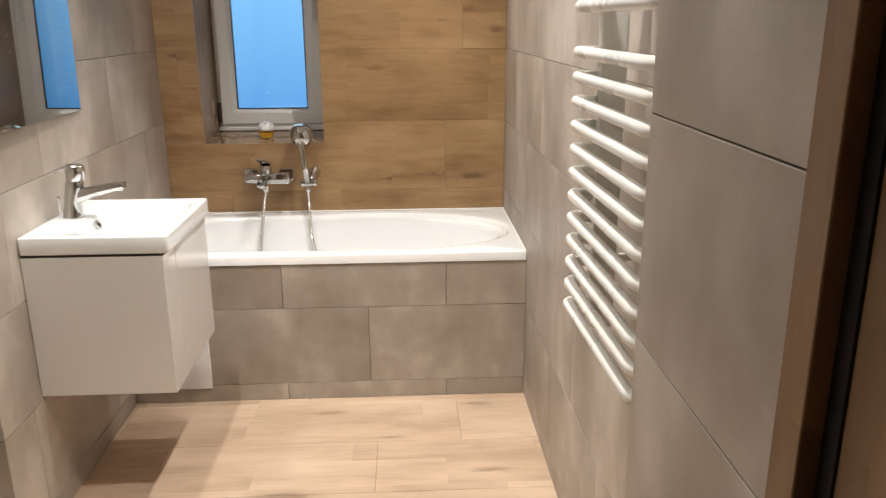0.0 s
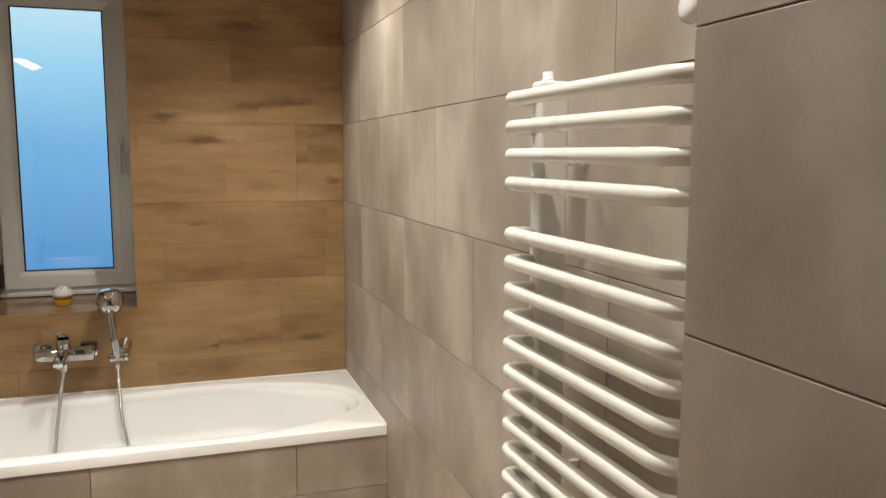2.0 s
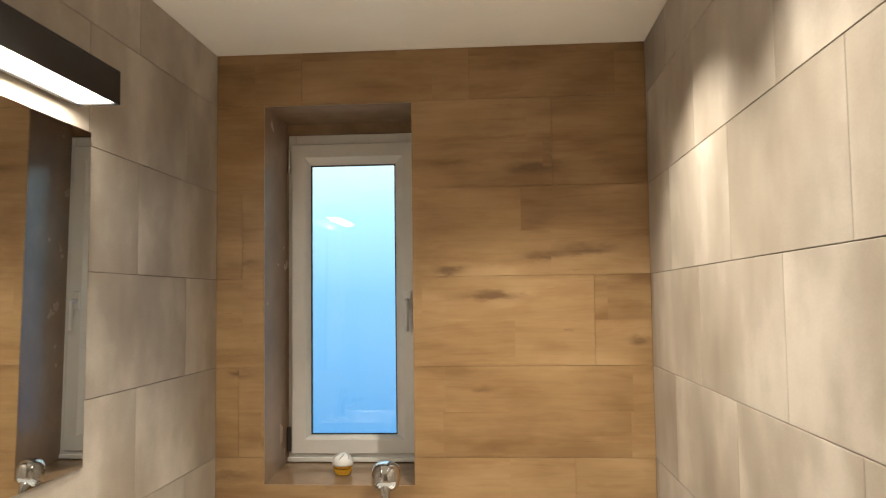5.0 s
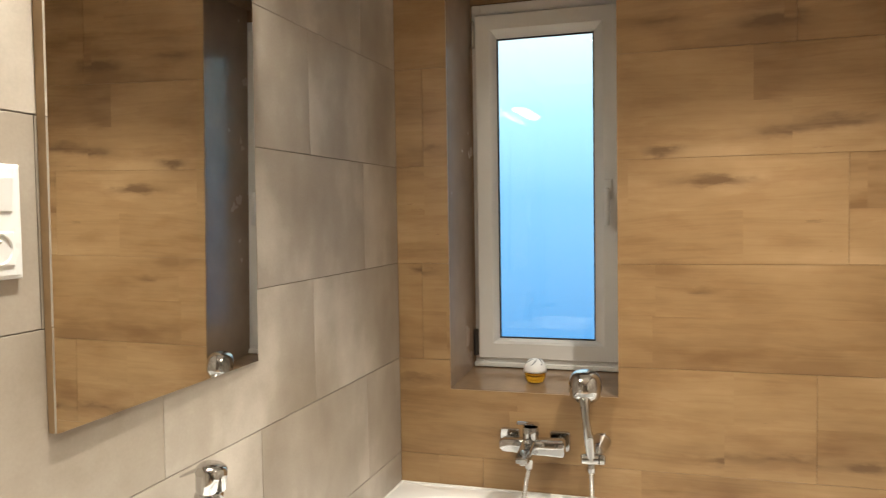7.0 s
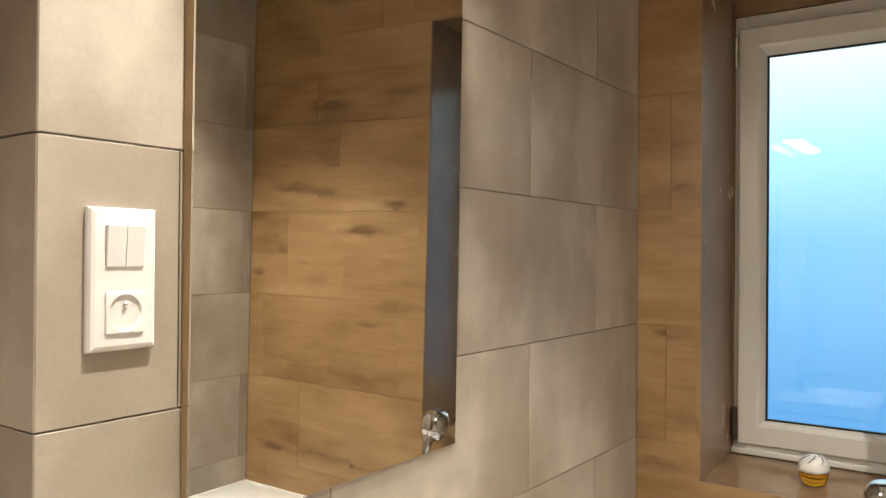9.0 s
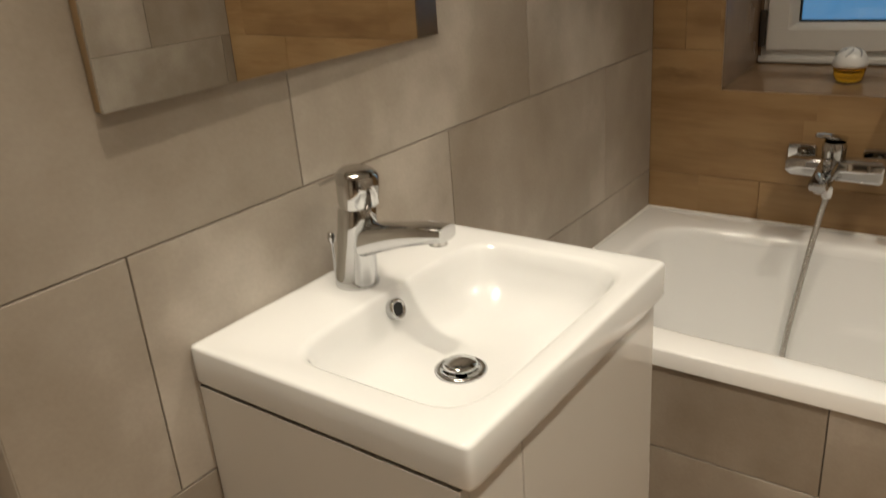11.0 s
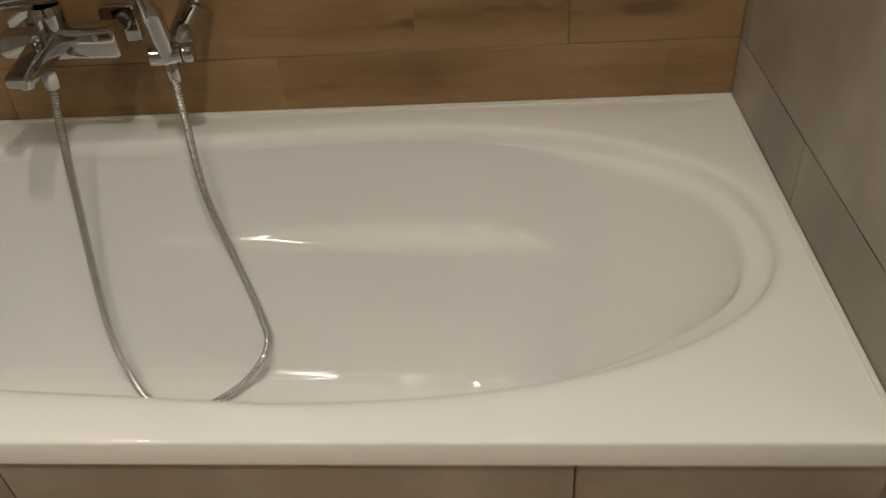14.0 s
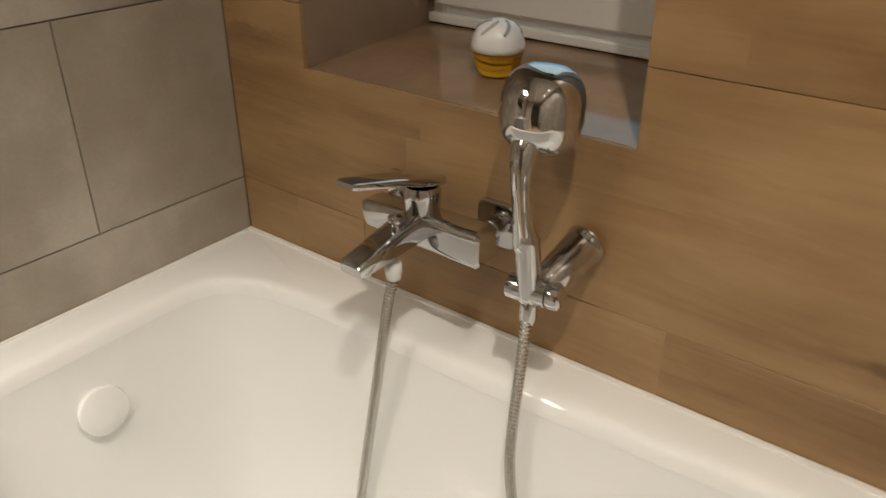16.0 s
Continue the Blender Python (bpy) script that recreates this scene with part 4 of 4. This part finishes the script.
def bath_mixer():
    cx, z = 0.432, 0.742
    t = empty("bath_mixer", (cx, 0, z), "chrome wall-mounted single-lever bath mixer", "tap")
    for x in (cx - 0.075, cx + 0.078):
        bm = bmesh.new()
        rounded_bar(bm, tilt((x, 0, z)), ((0.031, 0.031, 0.0005, 0, 0), (0.031, 0.031, 0.006, 0, 0), (0.028, 0.028, 0.010, 0, 0)), 7)
        wpart("rosette", bm, M_CHROME, t, smooth=True).data.set_sharp_from_angle(angle=radians(40))
        bm = bmesh.new()
        rounded_bar(bm, tilt((x, 0, z)), ((0.013, 0.013, 0.009, 0, 0), (0.013, 0.013, 0.045, 0, 0)), 2)
        wpart("connector", bm, M_CHROME, t, smooth=True)
    # cross body
    bm = bmesh.new()
    m = tilt((cx, -0.062, z - 0.002), rz=90)
    rounded_bar(bm, m, ((0.013, 0.013, -0.092, 0, 0), (0.020, 0.020, -0.080, 0, 0), (0.021, 0.021, -0.035, 0, 0), (0.023, 0.024, 0.0, 0, 0), (0.022, 0.024, 0.030, 0, 0), (0.022, 0.026, 0.096, 0, 0), (0.018, 0.021, 0.101, 0, 0)), 5)
    wpart("body", bm, M_CHROME, t, smooth=True).data.set_sharp_from_angle(angle=radians(40))
    # spout towards the bath
    bm = bmesh.new()
    rounded_bar(bm, tilt((cx - 0.002, -0.055, z + 0.004), rx=3), ((0.021, 0.018, 0.0, 0, 0), (0.021, 0.018, 0.045, 0, 0), (0.020, 0.014, 0.09, 0, -0.003), (0.019, 0.010, 0.135, 0, -0.006), (0.016, 0.006, 0.140, 0, -0.007)), 4)
    wpart("spout", bm, M_CHROME, t, smooth=True).data.set_sharp_from_angle(angle=radians(40))
    bm = bmesh.new()
    lathe(bm, ((0.010, 0.0), (0.011, -0.012), (0.009, -0.014)), Matrix.Translation((cx - 0.002, -0.172, z - 0.012)), 20)
    wpart("aerator", bm, M_STEEL, t, smooth=True)
    bm = bmesh.new()
    lathe(bm, ((0.006, -0.006), (0.006, 0.014), (0.009, 0.016), (0.0095, 0.026), (0.006, 0.029)), Matrix.Translation((cx - 0.002, -0.112, z + 0.002)), 18)
    wpart("diverter_knob", bm, M_CHROME, t, smooth=True)
    # cartridge dome and flat lever
    bm = bmesh.new()
    lathe(bm, ((0.023, 0.010), (0.0235, 0.030), (0.024, 0.036), (0.0245, 0.048), (0.022, 0.055)), Matrix.Translation((cx, -0.062, z)), 32)
    wpart("cartridge_cap", bm, M_CHROME, t, smooth=True).data.set_sharp_from_angle(angle=radians(40))
    bm = bmesh.new()
    rounded_bar(bm, tilt((cx, -0.040, z + 0.058), rx=-14), ((0.018, 0.004, -0.004, 0, 0), (0.023, 0.007, 0.002, 0, 0), (0.024, 0.008, 0.03, 0, 0), (0.019, 0.006, 0.07, 0, 0.002), (0.016, 0.005, 0.158, 0, 0.004), (0.013, 0.003, 0.163, 0, 0.004)), 4)
    wpart("lever", bm, M_CHROME, t, smooth=True).data.set_sharp_from_angle(angle=radians(40))
    bm = bmesh.new()
    lathe(bm, ((0.011, 0.0), (0.011, -0.012), (0.0095, -0.022), (0.008, -0.023)), Matrix.Translation((cx + 0.006, -0.128, z - 0.026)), 18)
    wpart("hose_outlet", bm, M_WHITE, t, "white hose nut", True)


bath_mixer()
HOLD = Vector((0.612, -0.088, 0.725))


def shower_holder():
    t = empty("shower_holder", (0.640, 0, 0.753), "chrome wall bracket for the hand shower", "shower holder")
    bm = bmesh.new()
    lathe(bm, ((0.0265, 0.0005), (0.027, 0.005), (0.0255, 0.008), (0.0250, 0.014), (0.0225, 0.045), (0.0190, 0.078), (0.013, 0.084)), tilt((0.634, 0, 0.753), 90 + 19, 0, -9), 36)
    wpart("arm", bm, M_CHROME, t, smooth=True).data.set_sharp_from_angle(angle=radians(40))
    bm = bmesh.new()
    lathe(bm, ((0.010, -0.030), (0.0145, -0.027), (0.0155, -0.018), (0.0155, 0.020), (0.013, 0.022)), tilt((0.612, -0.088, 0.722), 0, 90, 8), 30)
    wpart("clasp", bm, M_CHROME, t, smooth=True).data.set_sharp_from_angle(angle=radians(40))
    bm = bmesh.new()
    lathe(bm, ((0.0148, 0.0205), (0.0148, 0.0225)), tilt((0.612, -0.088, 0.722), 0, 90, 8), 30)
    wpart("washer", bm, M_SEAL, t, "black washer")
    bm = bmesh.new()
    lathe(bm, ((0.0150, 0.0226), (0.0158, 0.027), (0.0150, 0.036), (0.009, 0.041)), tilt((0.612, -0.088, 0.722), 0, 90, 8), 30)
    wpart("pivot_cap", bm, M_CHROME, t, smooth=True).data.set_sharp_from_angle(angle=radians(40))


shower_holder()


def hand_shower():
    t = empty("hand_shower", tuple(HOLD), "chrome hand shower with broad rounded head", "hand shower")
    path = spline(((0.612, -0.090, 0.712), (0.610, -0.092, 0.745), (0.607, -0.095, 0.785), (0.604, -0.096, 0.79)), 6)
    bm = bmesh.new()
    sweep(bm, path, lambda s: 0.0138 + 0.0016 * s, 22)
    wpart("grip", bm, M_CHROME, t, smooth=True)
    # neck running up over the back of the head
    path = spline(((0.606, -0.095, 0.780), (0.601, -0.097, 0.82), (0.597, -0.096, 0.855), (0.594, -0.089, 0.885), (0.592, -0.068, 0.905)), 8)
    bm = bmesh.new()
    sweep(bm, path, lambda s: 0.0148 - 0.0050 * math.sin(math.pi * min(1, s * 1.2)) + 0.004 * s, 22)
    wpart("neck", bm, M_CHROME, t, smooth=True)
    # domed back towards the room, spray face towards the wall
    m = tilt((0.592, -0.055, 0.924), 76, 0, 8)
    bm = bmesh.new()
    rings = []
    for r, h in ((0.004, 0.044), (0.016, 0.0425), (0.028, 0.037), (0.038, 0.027), (0.045, 0.013), (0.0475, 0.0), (0.0475, -0.004), (0.045, -0.007), (0.042, -0.007)):
        rings.append([m @ Vector((r * math.copysign(abs(math.cos(a)) ** 0.78, math.cos(a)), 1.05 * r * math.copysign(abs(math.sin(a)) ** 0.78, math.sin(a)), h)) for a in (2 * math.pi * k / 48 for k in range(48))])
    ring_loft(bm, rings)
    head = wpart("head", bm, M_CHROME, t, smooth=True)
    head.data.set_sharp_from_angle(angle=radians(50))
    bm = bmesh.new()
    lathe(bm, ((0.038, -0.0072), (0.036, -0.0095), (0.010, -0.0105)), m, 36)
    subpart("spray_face", bm, M_WHITE, head, "pale grey spray face", True)


hand_shower()


def shower_hose():
    t = empty("shower_hose", (0.438, -0.128, 0.694), "ribbed metal shower hose looping into the bathtub", "hose")
    pts = ((0.438, -0.128, 0.694), (0.429, -0.134, 0.64), (0.409, -0.142, 0.50), (0.391, -0.158, 0.34), (0.391, -0.180, 0.235), (0.410, -0.205, 0.168),
           (0.470, -0.262, 0.146), (0.555, -0.280, 0.144), (0.630, -0.228, 0.152), (0.675, -0.182, 0.20), (0.668, -0.160, 0.27), (0.643, -0.140, 0.38), (0.622, -0.130, 0.50), (0.616, -0.108, 0.62), (0.612, -0.092, 0.702))
    path = even_steps(spline(pts, 60), 0.0013)
    bm = bmesh.new()
    count = len(path)
    sweep(bm, path, lambda s: 0.0063 + 0.0011 * math.sin(s * (count - 1) * 2 * math.pi / 4.0 + 0.8), 12)
    wpart("hose", bm, M_STEEL, t, smooth=True)
    bm = bmesh.new()
    lathe(bm, ((0.0085, 0.0), (0.0105, 0.006), (0.0115, 0.030), (0.010, 0.032)), tilt((0.612, -0.0915, 0.680), -4, 2, 0), 20)
    wpart("cone_nut", bm, M_CHROME, t, "chrome cone nut", True)


shower_hose()


# ---- towel radiator ----
def towel_radiator():
    t = empty("towel_radiator", (1.41, -2.19, 0.83), "white enamelled bowed tube towel radiator on the wall", "radiator")
    far_y, near_y, cx = -2.001, -2.424, 1.394
    for y in (far_y, near_y):
        bm = boxed((cx - 0.012, y - 0.020, 0.815), (cx + 0.036, y + 0.018, 1.572), 0.006, 3)
        upright = wpart("upright", bm, M_RAD, t, smooth=False)
        bm = bmesh.new()
        lathe(bm, ((0.0095, 0.0), (0.0095, 0.004), (0.008, 0.005), (0.008, 0.013), (0.007, 0.0145)), Matrix.Translation((cx + 0.008, y, 1.572)), 18)
        subpart("vent_cap", bm, M_WHITE, upright, "small white vent cap", True)
        for z in (0.95, 1.45):
            wpart("wall_bracket", boxed((cx + 0.036, y + 0.004, z - 0.007), (W - 0.0005, y + 0.016, z + 0.007), 0.002), M_RAD, t)
    marks = boxed((cx - 0.0128, far_y - 0.012, 1.553), (cx - 0.0118, far_y + 0.004, 1.557))
    wpart("maker_mark", marks, M_SWIRL, t, "small grey printed mark")
    for k in range(16):
        z = 1.545 - 0.0428 * k if k < 4 else 1.338 - 0.0437 * (k - 4)
        path = filleted(((cx, far_y, z), (1.346, -1.978, z), (1.355, -2.398, z), (cx, near_y, z)), 0.022, 8)
        bm = bmesh.new()
        sweep(bm, path, 0.0108, 16)
        wpart("bar", bm, M_RAD, t, smooth=True)


towel_radiator()


def wall_hook():
    t = empty("wall_hook", (W, -2.286, 1.637), "round white wall knob above the radiator", "hook")
    m = tilt((W, -2.286, 1.637), 0, -90, 0)
    bm = bmesh.new()
    lathe(bm, ((0.011, 0.0005), (0.010, 0.013), (0.011, 0.017)), m, 24)
    wpart("stem", bm, M_WHITE, t, smooth=True)
    bm = bmesh.new()
    lathe(bm, ((0.012, 0.016), (0.018, 0.018), (0.0205, 0.023), (0.019, 0.029), (0.012, 0.033), (0.004, 0.034)), m, 32)
    wpart("knob", bm, M_WHITE, t, smooth=True)


wall_hook()


# ---- ceiling spots ----
def ceiling_spot():
    t = empty("ceiling_spot", (*SPOT_PLACES[0], H), "small round chrome recessed ceiling spot, lit", "ceiling light", "ceiling spots")
    m = Matrix.Identity(4)
    bm = bmesh.new()
    lathe(bm, ((0.0455, 0.0), (0.0455, -0.003), (0.043, -0.006), (0.036, -0.0065), (0.033, -0.004), (0.0325, -0.0008)), m, 40, False)
    part("ring", bm, M_CHROME, t, "chrome ring", True)
    bm = bmesh.new()
    lathe(bm, ((0.0325, -0.0010), (0.024, -0.0012)), m, 36, False)
    part("reflector", bm, M_STEEL, t, "dull metal reflector", True)
    bm = bmesh.new()
    lathe(bm, ((0.024, -0.0010), (0.022, -0.0035), (0.010, -0.005)), m, 28)
    part("bulb", bm, M_BULB, t, "glowing bulb face", True)
    return t


first = ceiling_spot()
for sx, sy in SPOT_PLACES[1:]:
    copy_thing(first, pose(sx, sy, H))
tagged(first, "small round chrome recessed ceiling spot, bulb out")
for piece in first.children:
    if piece.name.startswith("bulb"):
        piece.data = piece.data.copy()
        piece.data.materials[0] = M_STEEL
        tagged(piece, "unlit grey bulb face")


# ---- air freshener on the sill ----
def air_freshener():
    cx, cy, z = 0.412, 0.130, RZ0 + 0.0065
    t = empty("air_freshener", (cx, cy, z), "round air freshener, white dome over amber gel", "air freshener")
    m = Matrix.Translation((cx, cy, z))
    bm = bmesh.new()
    lathe(bm, ((0.024, 0.0005), (0.0285, 0.003), (0.0325, 0.016), (0.0340, 0.030), (0.0335, 0.0315)), m, 40)
    wpart("gel_cup", bm, M_AMBER, t, "clear cup of amber gel", True)
    bm = bmesh.new()
    lathe(bm, ((0.0340, 0.0320), (0.0365, 0.033), (0.0368, 0.040), (0.034, 0.052), (0.0285, 0.062), (0.020, 0.069), (0.010, 0.0725), (0.003, 0.073)), m, 40)
    dome = wpart("dome", bm, M_WHITE, t, "white domed lid", True)
    for k in range(6):
        a0 = k * math.pi / 3 + 0.3
        bm = bmesh.new()
        pts = []
        for s in range(7):
            f = s / 6
            el = radians(32 + 42 * f)
            a = a0 + 0.75 * f
            r, h = 0.0372 * math.cos(el), 0.0375 + 0.0362 * math.sin(el)
            pts.append((cx + r * math.cos(a), cy + r * math.sin(a), z + h))
        sweep(bm, pts, lambda s: 0.0012 + 0.0016 * math.sin(math.pi * s), 8)
        subpart("vent", bm, M_SWIRL, dome, "grey curved vent slot", True)


air_freshener()

# ---- tiles, piece by piece ----
TP = 0.585


def stagger(base_even, base_odd, length):
    rows = []
    for k, (lo, hi) in enumerate(zip(LEVELS, LEVELS[1:])):
        base = base_odd if k % 2 == 0 else base_even
        rows.append((lo, hi, [base + TP * j for j in range(-1, 6)]))
    return rows


def mirrored(rows, length):
    return [(lo, hi, [length - j for j in js]) for lo, hi, js in rows]


# row k of LEVELS: 0 is the cut foot row
east = stagger(0.0375 + TP, 0.318, 2.449)
tiles(wall_east, (W, 0, 0), (0, -1, 0), (0, 0, 1), -STEP_R, [(lo, hi, js) for lo, hi, js in east], M_TILE)
west = []
for k, (lo, hi) in enumerate(zip(LEVELS, LEVELS[1:])):
    base = 0.265 if k % 2 == 1 else 0.590
    west.append((lo, hi, [base + TP * j for j in range(-1, 4)]))
tiles(wall_west, (0, STEP_L, 0), (0, 1, 0), (0, 0, 1), -STEP_L, mirrored(west, -STEP_L), M_TILE)
tiles(wall_west, (NEAR_L, STEP_L, 0), (1, 0, 0), (0, 0, 1), -NEAR_L, [(lo, hi, []) for lo, hi in zip(LEVELS, LEVELS[1:])], M_TILE)
tiles(wall_west_near, (NEAR_L, DOOR_Y, 0), (0, 1, 0), (0, 0, 1), STEP_L - DOOR_Y, [(lo, hi, [0.6 + 0.3 * (k % 2)]) for k, (lo, hi) in enumerate(zip(LEVELS, LEVELS[1:]))], M_TILE)
near_levels = [0.0] + [v + 0.005 for v in LEVELS[1:-1]] + [H]
tiles(wall_east_near, (NEAR_R, STEP_R, 0), (0, -1, 0), (0, 0, 1), STEP_R - DOOR_Y, [(lo, hi, []) for lo, hi in zip(near_levels, near_levels[1:])], M_TILE)
tiles(wall_east_near, (W, STEP_R, 0), (-1, 0, 0), (0, 0, 1), W - NEAR_R, [(lo, hi, []) for lo, hi in zip(LEVELS, LEVELS[1:])], M_TILE)
wood_joints = ([], [0.30], [0.27], [1.213], [0.08], [1.288], [0.09], [1.158], [0.30, 0.88])
tiles(wall_north, (0, 0, 0), (1, 0, 0), (0, 0, 1), W, [(lo, hi, js) for (lo, hi), js in zip(zip(LEVELS, LEVELS[1:]), wood_joints)], M_WOOD, (RX0 - 0.0003, RZ0 - 0.0020, RX1 + 0.0003, RZ1 + 0.0003), 0.0013)
tiles(tub_panel, (0, PANEL_Y, 0), (1, 0, 0), (0, 0, 1), W, [(0.0, 0.068, [0.572, 1.176]), (0.068, 0.370, [0.284, 0.886]), (0.370, TOP - 0.0352, [0.572, 1.176])], M_TILE)
floor_rows = [(-4.69 + 0.002, -4.34, [])]
edge, k = -0.72, 0
while edge > -4.3:
    low = edge - 0.302
    floor_rows.append((low, edge, [[1.21 + 0.35, 0.01 + 0.35], [0.92 + 0.35], [0.5 + 0.35, 1.7 + 0.35]][k % 3]))
    edge, k = low, k + 1
floor_rows.append((-0.72, -0.66, [1.0]))
tiles(floor, (-0.35, 0, 0), (1, 0, 0), (0, 1, 0), 2.55, floor_rows, M_WOODF, None, 0.0014)
